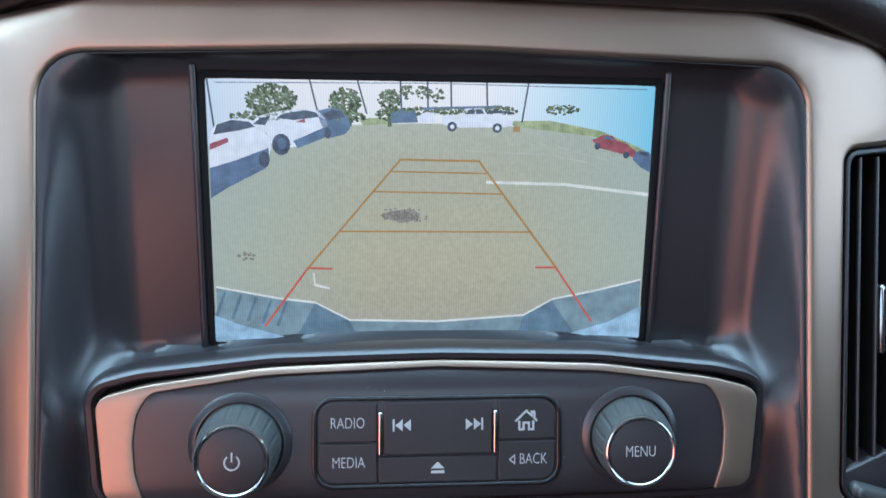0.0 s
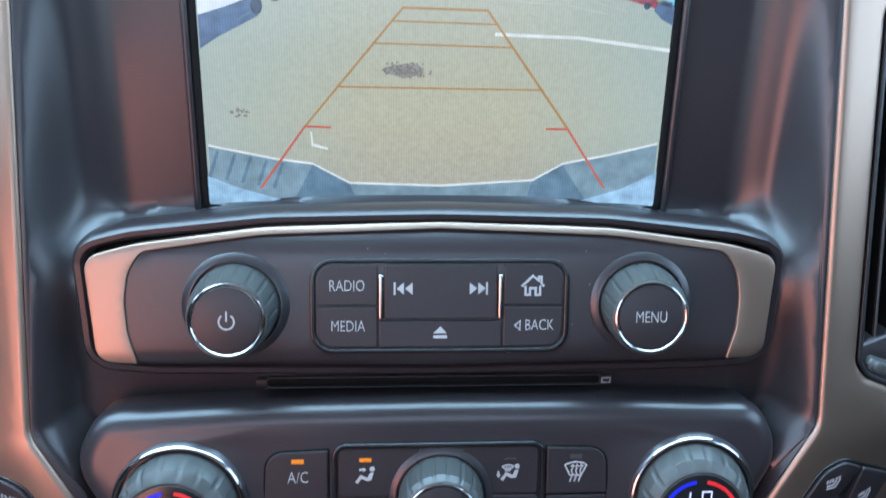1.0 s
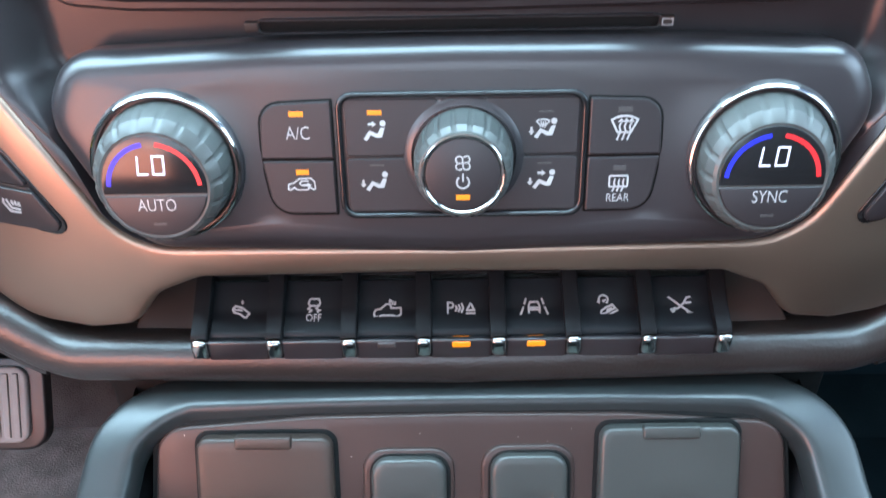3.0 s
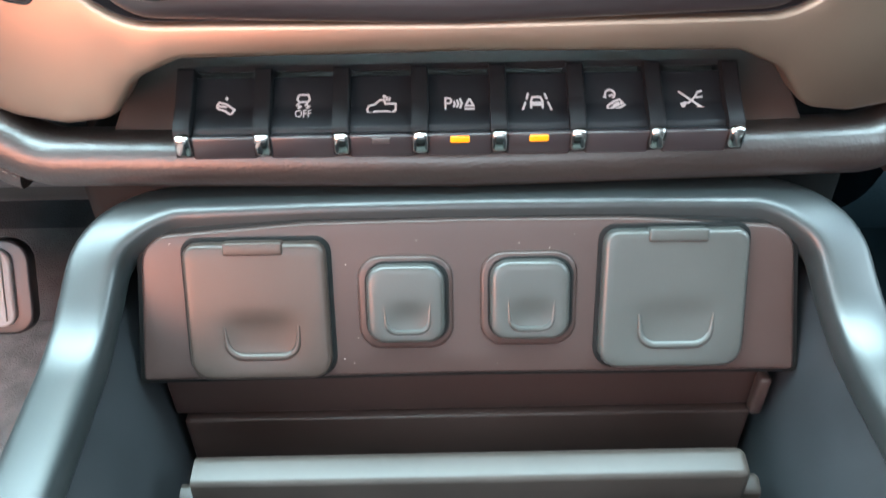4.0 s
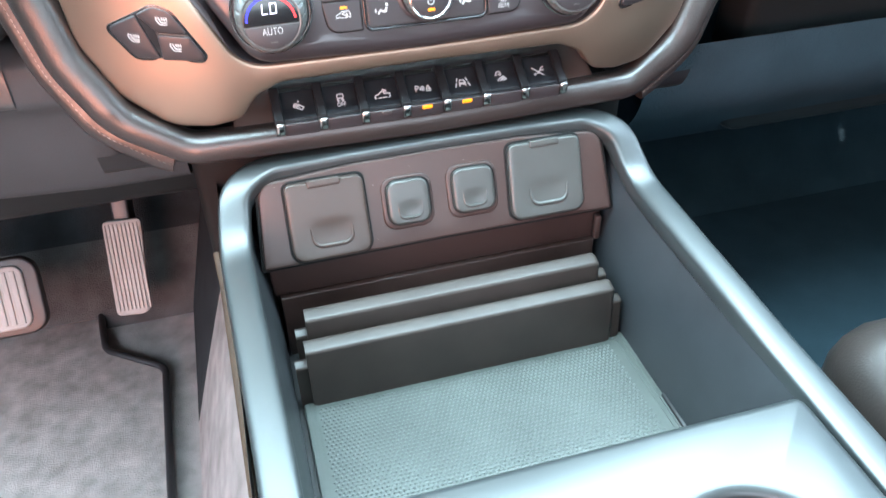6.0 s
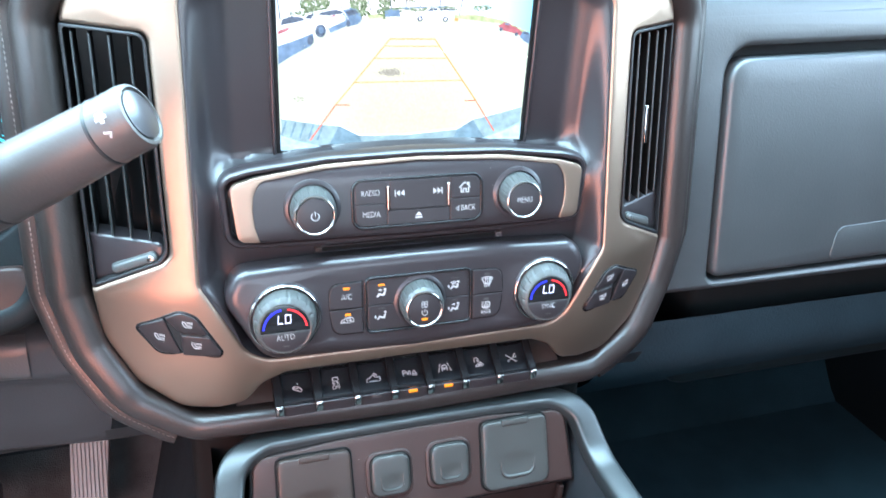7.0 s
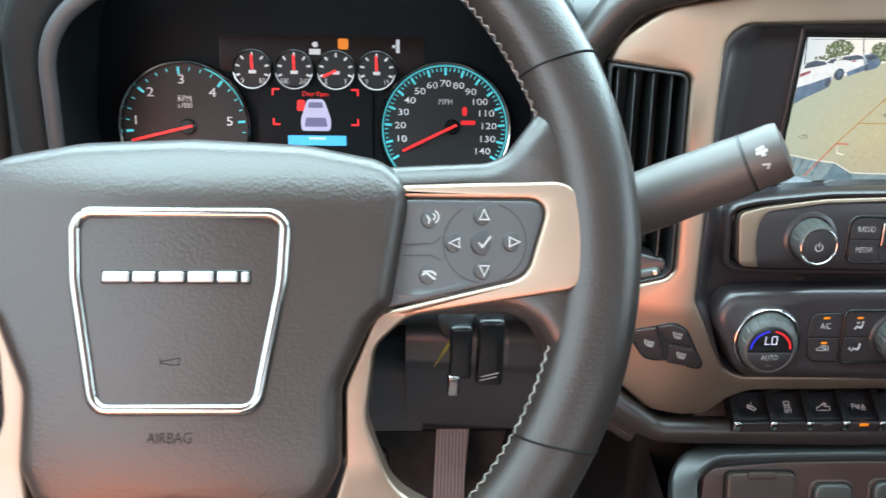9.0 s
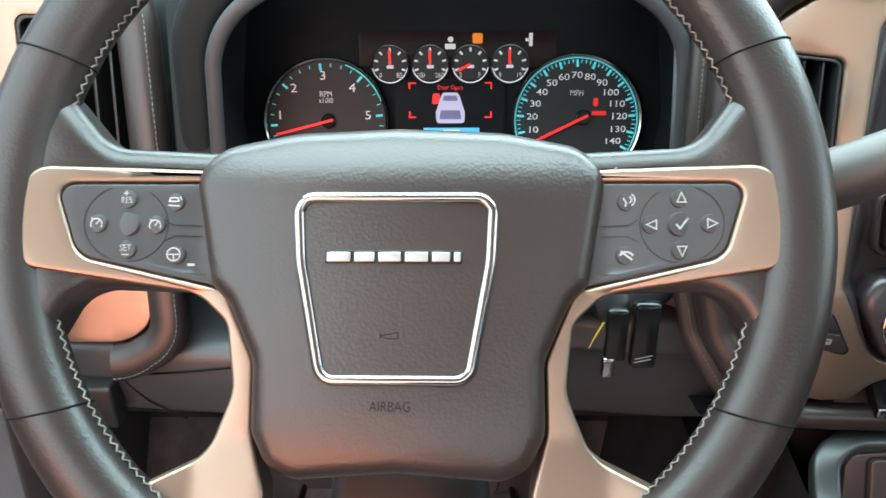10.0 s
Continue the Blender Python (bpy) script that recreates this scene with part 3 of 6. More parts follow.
# parked vehicles in the picture
image("picture_parked_car", [pic((3, 170), (6, 120), (20, 98), (56, 86), (88, 86), (112, 96), (124, 116), (136, 128), (138, 152), (128, 178), (60, 214), (3, 240)),
                             pic((92, 98), (112, 80), (150, 70), (214, 62), (240, 66), (258, 86), (264, 100), (258, 124), (210, 142), (170, 152), (138, 140), (128, 116))], 5, P_WHITE)
image("picture_far_suv", [pic((236, 68), (270, 60), (296, 64), (310, 82), (312, 104), (300, 118), (262, 128), (254, 110))], 5, P_BLUE)
image("picture_car_glass", [pic((14, 122), (22, 100), (56, 89), (92, 93), (104, 104), (70, 112)), pic((150, 84), (166, 74), (214, 66), (236, 70), (244, 80), (190, 88)), pic((252, 74), (272, 64), (292, 67), (300, 80), (264, 88)), pic((100, 98), (116, 84), (138, 80), (126, 100))], 6, P_DARK)
image("picture_car_shade", [pic((3, 196), (60, 178), (132, 150), (134, 176), (60, 216), (3, 246)), pic((186, 134), (262, 100), (264, 122), (196, 150)), pic((3, 246), (60, 216), (128, 180), (124, 196), (40, 240), (3, 264))], 6, P_BLUE)
wheel_mark = lambda a, b, ra, rb: pic(*[(a + ra * math.cos(q * 0.45), b + rb * math.sin(q * 0.45)) for q in range(14)])
image("picture_tyre", [wheel_mark(160, 142, 20, 24), wheel_mark(122, 176, 12, 18), wheel_mark(262, 116, 8, 12)], 7, P_DARK)
image("picture_hub", [wheel_mark(162, 140, 10, 13)], 8, P_BLUE)
image("picture_car_lamp", [pic((5, 142), (44, 128), (46, 138), (5, 156)), pic((192, 92), (212, 84), (214, 94))], 7, P_RED)
image("picture_pickup", [pic((514, 80), (520, 72), (556, 72), (568, 57), (606, 54), (616, 69), (672, 70), (676, 90), (660, 98), (560, 100), (518, 94))], 5, P_WHITE)
image("picture_pickup_glass", [pic((568, 70), (576, 60), (588, 59), (588, 69)), pic((591, 69), (591, 59), (604, 58), (610, 68)), pic((618, 60), (670, 62), (670, 67), (618, 67))], 6, P_DARK)
image("picture_tyre", [wheel_mark(538, 98, 11, 11), wheel_mark(640, 100, 11, 11)], 6, P_DARK)
image("picture_hub", [wheel_mark(538, 98, 5, 5), wheel_mark(640, 100, 5, 5)], 7, P_WHITE)
image("picture_far_car", [pic((400, 70), (420, 64), (456, 64), (462, 90), (402, 92))], 5, P_BLUE)
image("picture_far_van", [pic((464, 74), (480, 66), (498, 68), (500, 88), (464, 90))], 6, P_WHITE)
image("picture_far_wall", [pic((470, 56), (640, 50), (640, 55), (470, 62))], 5, P_BLUE)
image("picture_hydrant", [pic((676, 96), (692, 96), (692, 108), (676, 108))], 6, P_ORANGE)
image("picture_red_truck", [pic((858, 124), (870, 120), (884, 112), (906, 114), (916, 124), (940, 132), (964, 150), (960, 164), (940, 158), (876, 142))], 6, P_RED)
image("picture_truck_tyre", [wheel_mark(872, 138, 7, 8), wheel_mark(940, 158, 7, 8)], 7, P_DARK)
image("picture_truck_glass", [pic((886, 115), (903, 116), (910, 124), (888, 121))], 7, P_BLUE)
image("picture_green_car", [pic((960, 154), (972, 146), (994, 150), (1000, 160), (1000, 198), (976, 186), (956, 168))], 6, P_BLUE)
image("picture_green_car_glass", [pic((968, 154), (976, 149), (992, 153), (994, 162))], 7, P_DARK)
image("picture_bay_line", [pic((618, 220), (800, 224), (1000, 246), (1000, 254), (800, 231), (618, 227))], 4, P_LINE)
image("picture_faint_lines", [pic((570, 150), (760, 158), (860, 176), (860, 179), (760, 161), (570, 153)), pic((780, 140), (900, 170), (900, 172), (780, 142))], 4, P_FAINT)
cover_mark = [pic(*[(428 + rng.uniform(36, 50) * math.cos(t / 3.2), 302 + rng.uniform(12, 17) * math.sin(t / 3.2)) for t in range(20)])]
image("picture_drain_cover", cover_mark, 4, P_STAIN)
image("picture_drain_speckle", foliage(428, 302, 58, 19, 40, 4.0), 5, P_STAIN)
image("picture_stain", foliage(75, 398, 20, 8, 9, 6.0), 3, P_STAIN)
image("picture_paint_mark", [pic((224, 436), (228, 436), (230, 462), (262, 472), (262, 476), (226, 468))], 4, P_LINE)
spots = [pic(*[(a + 1.6 * math.cos(q), b + 1.6 * math.sin(q)) for q in range(6)]) for a, b in [(rng.uniform(240, 760), rng.uniform(350, 545)) for _ in range(22)]]
image("picture_specks", spots, 4, P_FAINT)
rim_line = [(6, 466), (148, 494), (228, 504), (308, 547), (510, 552), (716, 538), (784, 499), (880, 480), (995, 452)]
image("picture_bumper", [pic(*rim_line, (995, 600), (6, 600))], 6, P_BUMPER)
image("picture_bumper_shade", [pic((228, 508), (306, 550), (330, 600), (180, 600)), pic((716, 542), (782, 504), (850, 600), (700, 600))], 7, P_BUMPSHADE)
image("picture_bumper_edge", [pic(*rim_line, *[(a, b + 5) for a, b in reversed(rim_line)])], 8, P_LINE)
image("picture_tailgate", [pic((0, 536), (60, 560), (180, 596), (180, 600), (0, 600)), pic((1000, 520), (920, 560), (800, 596), (800, 600), (1000, 600))], 8, P_PALE)
image("picture_ribs", [pic((a, b), (a + 6, b + 2), (a - 14, b + 60), (a - 22, b + 58)) for a, b in ((22, 480), (58, 486), (92, 492), (126, 498), (160, 504))], 7, P_BUMPSHADE)
guide = lambda *lines: [pic(*line) for line in lines]


def stroke(a, b, c, d, t=4):
    return pic((a, b - t / 2), (c, d - t / 2), (c, d + t / 2), (a, b + t / 2)) if abs(c - a) > abs(d - b) else pic((a - t / 3, b), (a + t / 3, b), (c + t / 3, d), (c - t / 3, d))


image("picture_guide", [stroke(422, 173, 599, 175, 5), stroke(403, 200, 621, 203, 3.6), stroke(362, 246, 654, 250, 3.6), stroke(286, 338, 728, 339, 4),
                        pic((420, 173), (426, 173), (216, 425), (210, 425)), pic((596, 173), (602, 173), (793, 425), (786, 425))], 9, P_ORANGE)
image("picture_guide_end", [stroke(212, 424, 269, 426, 5), stroke(740, 424, 789, 424, 5), pic((210, 425), (216, 425), (117, 563), (110, 563)), pic((786, 425), (792, 425), (884, 558), (878, 558))], 9, P_SCARLET)


# ---- knobs and buttons ----
def lean(bm, du, dv, tall):
    """Shifts the base of a turned part by (du, dv), its top not at all."""
    for q in bm.verts:
        k = 1 - max(0, min(1, q.co.z / tall))
        q.co.x, q.co.y = q.co.x + du * k, q.co.y + dv * k
    return bm


def knob(parent, u, v, base, top, tall, name="knob", ring=True, mark=None):
    """A turning knob: collar, fluted grip, chrome ring and flat face."""
    k = part(name, lean(lathe([(base + 1.5, -2), (base + 1.5, 0.6), (base, 1.6), (base - 1.2, 1.8), (base - 2, 0.4)], u, v, 56), 0.6, 2.6, tall), PLASTIC, parent)
    part("grip", lean(lathe([(base - 2.4, 0), (base - 2.1, tall * 0.3), (base - 2.5, tall * 0.66), (base - 3.0, tall * 0.84), (top + 1.5, tall * 0.985), (top + 0.9, tall)], u, v, 144, 18, 0.38, (1, 2, 3)), 0.6, 2.6, tall), GRIP, k, "grey fluted rubber grip", sharp=14)
    part("ring", lathe([(top + 1.0, tall - 0.9), (top + 1.15, tall - 0.2), (top + 0.95, tall + 0.35), (top + 0.5, tall + 0.6), (top + 0.05, tall + 0.4), (top - 0.25, tall)], u, v, 56), CHROME, k, "chrome ring")
    part("knob_face", lathe([(top - 0.4, tall - 0.4), (top - 0.6, tall + 0.1), (top - 1.2, tall + 0.25)], u, v, 48), BUTTON, k)
    return k


def key_cap(parent, outline, w=1.6, mat=None, name="button", low=-2.0):
    return part(name, solid(outline, (), low, w, 0.5, None, seg=2), mat or BUTTON, parent, sharp=18)


# ---- radio panel ----
radio = thing("radio_panel", facing(0, 0.2715, 1.1445, 11), "cocoa plastic radio panel with two knobs and silver end caps", "radio")
radio_line = rounded(both([(0, 29.4), (62, 27.2, 120), (104, 21.6, 60), (120.6, 17.2, 7), (117.4, -18.3, 7), (100, -20.6, 30), (0, -22)]))
barrel_form = lambda u, v: -4.5 * max(0, (abs(v - 1) - 16) / 12) ** 2
part("body", solid(radio_line, (), -30, 0, 2.0, 4, lift=barrel_form), PLASTIC, radio)
trim_line = rounded(both([(0, 29.9), (62, 27.7, 120), (104, 22.1, 60), (121.2, 17.5, 6), (118.0, -18.6, 6), (104.2, -19.8, 0.6), (107.2, -9, 20), (108.0, 2, 20), (106.6, 12, 14), (102.0, 19.4, 6), (62, 25.1, 120), (0, 27.3)]), 6)
part("silver_trim", solid(trim_line, (), -5, 0.9, 0.5, 3, lift=lambda u, v: barrel_form(u, v) * 0.7), SILVER, radio, "champagne silver end caps joined by a thin arched strip")
power_knob = knob(radio, -71.2, -1.6, 16.8, 11.6, 14.0)
part("power_mark", ribbon([arc(-71.2, -2.0, 2.5, 125, 415, 20), [(-71.2, 1.5), (-71.2, -1.8)]], 0.55, 14.3), PRINT, power_knob)
menu_knob = knob(radio, 71.2, -1.4, 16.8, 11.6, 14.0)
writing("MENU", 4.1, 71.2, -1.4, 14.3, PRINT, menu_knob, stretch=0.72)
keys = part("key_frame", solid(box(-45.5, -16.6, 46, 17.2, 8, 6), [box(-43.4, -14.9, 43.9, 15.4, 6, 6)], -2, 0.9, 0.6), PIANO, radio)
part("key_bed", solid(box(-43.6, -15.1, 44.1, 15.6, 6, 6), (), -2, -0.4, 0.1), DARK, radio)
for label, line, text, at in (("RADIO", [(-42.9, 15, 5.5), (-42.9, 0.5, 0.6), (-21.9, 0.5, 0.6), (-21.9, 15, 0.6)], "RADIO", (-32.6, 7.4)),
                              ("MEDIA", [(-42.9, 0, 0.6), (-42.9, -14.5, 5.5), (-21.9, -14.5, 0.6), (-21.9, 0, 0.6)], "MEDIA", (-32.3, -6.9)),
                              ("home", [(43.5, 15, 5.5), (43.5, 0.5, 0.6), (22.3, 0.5, 0.6), (22.3, 15, 0.6)], "", (0, 0)),
                              ("BACK", [(43.5, 0, 0.6), (43.5, -14.5, 5.5), (22.3, -14.5, 0.6), (22.3, 0, 0.6)], "BACK", (35.2, -6.8))):
    cap = key_cap(radio, rounded(line, 4), 1.0)
    if text:
        writing(text, 4.1, at[0], at[1], 1.03, PRINT, cap, stretch=0.72)
    if label == "BACK":
        part("arrow_mark", ribbon([[(26.4, -6.8), (28.3, -5.2), (28.3, -8.4)]], 0.4, 1.0, closed=True), PRINT, cap)
    if label == "home":
        part("home_mark", ribbon([[(28.6, 7.2), (32.6, 11.0), (34.6, 9.2), (34.6, 10.6), (35.6, 10.6), (35.6, 8.3), (36.6, 7.2)], [(30.0, 7.4), (30.0, 4.2), (31.6, 4.2), (31.6, 6.6), (33.6, 6.6), (33.6, 4.2), (35.2, 4.2), (35.2, 7.4)]], 0.8, 1.0), PRINT, cap)
seek = key_cap(radio, box(-19.6, -4.4, 20.0, 15.1, 0.8), 1.3, BUTTON)
tri = lambda a, b, s: [(a, b), (a - s * 2.6, b + 2.1), (a - s * 2.6, b - 2.1)]
part("seek_mark", blot([tri(-15.4 + 3.0, 6.6, -1)[::1], tri(-15.4 + 0.0, 6.6, -1)], 1.3), PRINT, seek)
for q in (-16.4, 15.9):
    part("seek_bar", blot([box(q, 4.4, q + 0.7, 8.8)], 1.3), PRINT, seek)
part("seek_mark", blot([tri(12.8, 6.6, 1), tri(15.8, 6.6, 1)], 1.3), PRINT, seek)
ej = key_cap(radio, rounded([(-21.4, -5.0, 0.6), (-21.4, -14.6, 0.6), (21.8, -14.6, 0.6), (21.8, -5.0, 0.6)], 3), 1.0)
part("eject_mark", blot([[(-2.4, -9.4), (2.4, -9.4), (0, -7.0)], box(-2.4, -11.2, 2.4, -10.2)], 1.0), PRINT, ej)
for u in (-20.8, 21.1):
    part("chrome_bar", solid(box(u - 1.0, -4.4, u + 1.0, 11.7, 0.9), (), -1, 2.2, 0.8), CHROME, radio, "chrome bar")


# ---- climate panel ----
climate = thing("climate_panel", facing(0, 0.2605, 1.078, 10), "cocoa plastic climate control panel with three knobs", "climate control")
clim_line = rounded(both([(0, 32.5), (60, 32, 100), (121, 29.5, 14), (131, 10, 18), (106, -35, 20), (0, -38.5)]))
swell = lambda u, v: 2.2 * math.exp(-((math.hypot(abs(u) - 94.6, v + 6) / 27) ** 4))
part("body", solid(clim_line, (), -26, 0, 7.5, 4, lift=lambda u, v: swell(u, v), seg=5), PLASTIC, climate)


def seated(u, v):
    """A seated figure's sign, head at (u, v): back, thigh and shin as filled strokes."""
    return [[(u + 0.6, v - 1.4), (u - 0.7, v - 1.4), (u - 1.7, v - 3.3), (u - 4.2, v - 2.2), (u - 6.1, v - 4.9), (u - 5.1, v - 5.5), (u - 3.8, v - 3.6), (u - 2.1, v - 4.5), (u - 0.4, v - 4.4)][::-1]]


def arrow(u, v, a):
    """A short fat arrow that points along a."""
    turn = Matrix.Rotation(radians(a), 2)
    return [tuple(turn @ Vector(p) + Vector((u, v))) for p in ((-1.2, -0.35), (0.1, -0.35), (0.1, -0.95), (1.3, 0), (0.1, 0.95), (0.1, 0.35), (-1.2, 0.35))]


for s, text, u, du in ((-1, "AUTO", -93.2, 1.6), (1, "SYNC", 93.8, 0.7)):
    k = part("knob", lean(lathe([(24.0, -1), (23.8, 2.6), (23.0, 3.4), (21.8, 3.2), (21.2, 1)], u, -8.0, 64), du, 4.2, 11), PLASTIC, climate)
    part("ring", lean(lathe([(23.5, 2.6), (23.3, 3.6), (22.8, 3.9), (22.3, 3.3)], u, -8.0, 72, cap=False), du, 4.2, 11), CHROME, k, "chrome ring")
    part("grip", lean(lathe([(20.8, 1.5), (20.6, 6), (19.8, 9), (17.9, 11.2), (16.8, 11.8), (16.2, 11.6)], u, -8.0, 144, 18, 0.4, (1, 2, 3)), du, 4.2, 11), GRIP, k, "grey fluted grip", sharp=14)
    top = rounded([(u + q[0] - 0.0, -8.0 + q[1]) for q in arc(0, 0, 16.0, -9, 189, 24)])
    low = rounded([(u + q[0], -8.0 + q[1]) for q in arc(0, 0, 16.0, 191, 349, 24)])
    part("readout", solid([Vector(p) for p in top], (), 9, 11.8, 0.3), PIANO, k, "gloss black readout")
    b = part("button", solid([Vector(p) for p in low], (), 9, 12.1, 0.4), BUTTON, k)
    writing(text, 4.1, u, -14.2, 12.12, PRINT, b, stretch=0.76)
    part("unlit_mark", blot([box(u - 2, -20.6, u + 2, -19.8)], 12.05), UNLIT, b)
    part("cold_arc", ribbon([arc(u, -8.8, 13.9, 98, 176, 18)], 1.35, 11.8), LAMPBLUE, k, "lit blue arc")
    part("hot_arc", ribbon([arc(u, -8.8, 13.9, 4, 82, 18)], 1.35, 11.8), LAMPRED, k, "lit red arc")
    part("digit", ribbon([[(u - 3.9, 1.4), (u - 4.4, -4.2), (u - 1.2, -4.2)]], 0.55, 11.85), LCD, k)
    part("digit", ribbon([[(u + 0.6, 1.4), (u + 3.9, 1.4), (u + 3.6, -4.2), (u + 0.3, -4.2)]], 0.55, 11.85, closed=True), LCD, k)

for s in (-1, 1):
    turned = lambda pts: rounded([(s * p[0], *p[1:]) for p in pts], 5)
    well = turned([(39.2, 15.5, 0.6), (62.3, 14.7, 7), (63.2, -4, 10), (60.4, -22.2, 8), (39.2, -22.4, 0.6)])
    part("key_well", solid(well, (), -1, 0.3, 0.2), VOID, climate)
    a = key_cap(climate, turned([(39.8, 14.8, 0.6), (61.5, 14.0, 6.4), (62.4, -3.2, 0.6), (39.8, -3.3, 0.6)]), 1.0)
    b = key_cap(climate, turned([(39.8, -4.1, 0.6), (62.3, -4.0, 0.6), (59.8, -21.5, 7.2), (39.8, -21.6, 0.6)]), 1.0)
    part("lamp", blot([box(s * 50.5 - 2.2, 10.2, s * 50.5 + 2.2, 11.8)], 1.0), AMBER if s < 0 else UNLIT, a)
    part("lamp", blot([box(s * 50.0 - 2.0, -8.4, s * 50.0 + 2.0, -6.8)], 1.0), AMBER if s < 0 else UNLIT, b)
    if s < 0:
        writing("A/C", 4.4, -50.4, 4.8, 1.03, PRINT, a, stretch=0.76)
        car = [(-54.9, -13.2), (-54.7, -11.6), (-52.8, -11.0), (-51.2, -9.7), (-47.6, -9.6), (-46.4, -10.8), (-46.3, -13.2), (-47.0, -13.3), (-47.9, -12.6), (-48.8, -13.4), (-52.0, -13.4), (-53.0, -12.6), (-53.9, -13.3)]
        part("car_mark", ribbon([car], 0.42, 1.0, closed=True), PRINT, b)
        part("turn_mark", ribbon([[(-49.0, -11.9), (-50.6, -11.9), (-51.2, -11.2), (-50.4, -10.5), (-48.2, -10.5)]], 0.42, 1.0), PRINT, b)
        part("turn_tip", blot([arrow(-48.8, -11.9, 0)], 1.0), PRINT, b)
    else:
        part("demist_mark", ribbon([arc(50.5, 1.8, 7.2, 124, 56, 8) + [(52.6, 3.9), (48.4, 3.9)]], 0.6, 1.0, closed=True), PRINT, a)
        part("demist_waves", ribbon([[(q + 0.5, 6.9), (q, 5.6), (q + 0.5, 4.2), (q - 0.1, 2.6), (q - 0.5, 1.4)] for q in (48.9, 50.5, 52.1)], 0.5, 1.0), PRINT, a)
        part("demist_tips", blot([arrow(q + 0.5, 7.0, 90)[2:5] for q in (48.9, 50.5, 52.1)], 1.0), PRINT, a)
        part("rear_mark", ribbon([box(47.0, -13.8, 52.8, -10.2, 0.5)], 0.55, 1.0, closed=True), PRINT, b)
        part("rear_waves", ribbon([[(q + 0.3, -11.2), (q, -12.4), (q + 0.3, -13.6), (q - 0.4, -15.4)] for q in (48.5, 49.9, 51.3)], 0.5, 1.0), PRINT, b)
        writing("REAR", 2.8, 49.9, -17.6, 1.03, PRINT, b)
part("key_frame", solid(box(-38.4, -23.4, 39.2, 17.4, 5, 5), [box(-36.6, -21.7, 37.4, 15.7, 4, 5)], -1, 1.6, 0.7), PIANO, climate)
part("key_bed", solid(box(-36.8, -21.9, 37.6, 15.9, 4, 5), (), -1, 0.3, 0.1), DARK, climate)
for s in (-1, 1):
    for top in (1, 0):
        v0, v1 = (-2.9, 15.3) if top else (-21.3, -3.5)
        m0, m1 = (s * 36.3 + 0.4, (7.3 if top else 0.5) * s + 0.4)
        cap = key_cap(climate, box(min(m0, m1), v0, max(m0, m1), v1, 1.6), 0.9)
        u, v = s * 26.4, (4.6 if top else -11.8)
        lit = s < 0 and top
        part("lamp", blot([box(u - 2.2, v + 5.8, u + 2.2, v + 7.2 if lit else v + 6.3)], 0.9), AMBER if lit else UNLIT, cap)
        hu, hv = u + 2.4, v + 3.1
        part("figure_mark", blot(seated(hu, hv), 0.9), PRINT, cap)
        part("figure_head", blot([circle(hu, hv, 0.95, 12)], 0.9), PRINT, cap)
        if top == (s < 0):
            part("face_arrow", blot([arrow(hu - 3.4, hv - 0.2, 0)], 0.9), PRINT, cap)
        if s > 0 or not top:
            part("foot_arrow", blot([arrow(hu - 6.9, hv - 3.0, 270)], 0.9), PRINT, cap)
        if s > 0 and top:
            part("demist_mark", ribbon([arc(hu - 3.4, hv - 3.0, 3.6, 124, 56, 6) + [(hu - 2.5, hv - 1.2), (hu - 4.3, hv - 1.2)]], 0.4, 0.9, closed=True), PRINT, cap)
            part("demist_waves", ribbon([[(q, hv + 0.1), (q + 0.2, hv - 1.0), (q - 0.2, hv - 2.0)] for q in (hu - 4.1, hu - 3.4, hu - 2.7)], 0.35, 0.9), PRINT, cap)
key_cap(climate, box(-6.5, 6.0, 7.3, 15.3, 0.8), 0.9)
fan = knob(climate, 0.4, -5.4, 17.6, 11.8, 13.0)
part("fan_mark", ribbon([[(0.4, -1.6)] + arc(0.4 + 1.5 * math.cos(q), -1.6 + 1.5 * math.sin(q), 1.05, math.degrees(q) - 160, math.degrees(q) + 100, 9) for q in (0.8, 2.37, 3.94, 5.5)], 0.42, 13.3), PRINT, fan)
part("power_mark", ribbon([arc(0.4, -7.6, 1.9, 125, 415, 16), [(0.4, -4.8), (0.4, -7.4)]], 0.5, 13.3), PRINT, fan)
part("lamp", blot([box(-1.7, -13.2, 2.5, -11.6)], 13.3), AMBER, fan)


def slice_bar(x0, x1, profile, bevel=0.8, bm=None):
    """A bar along x with the section (y, z)."""
    return solid([Vector(p) for p in profile] if not isinstance(profile[0], Vector) else profile, (), x0, x1, bevel, warp=lambda u, v, w: (w, u, v), bm=bm, back=True)


# ---- row of switches below the climate panel ----
bank = thing("switch_bank", STACK, "row of seven black piano-key switches with chrome feet", "switches")
backing = solid(rounded([(-128, -16.5, 3), (128, -16.5, 3), (120, 24, 10), (-120, 24, 10)]), (), -3, 0, 1.0, warp=lambda u, v, w: (u, 277.5 + 0.788 * v - 0.616 * w, 5 + 0.616 * v + 0.788 * w))
backing_plate = part("recess", backing, RIB, bank)
backing_plate.location = (0, 0.0045, -0.0058)
lip = part("recess_lip", ribbon([rounded([(-97.5, -16, 2), (97.5, -16, 2), (97.5, 12.5, 3), (-97.5, 12.5, 3)], 3)], 2.2, 0, closed=True, thick=0.8), DARK, bank)
lip.matrix_local = Matrix(((1, 0, 0, 0), (0, 0.788, -0.616, 0.2765), (0, 0.616, 0.788, 0.0048), (0, 0, 0, 1)))
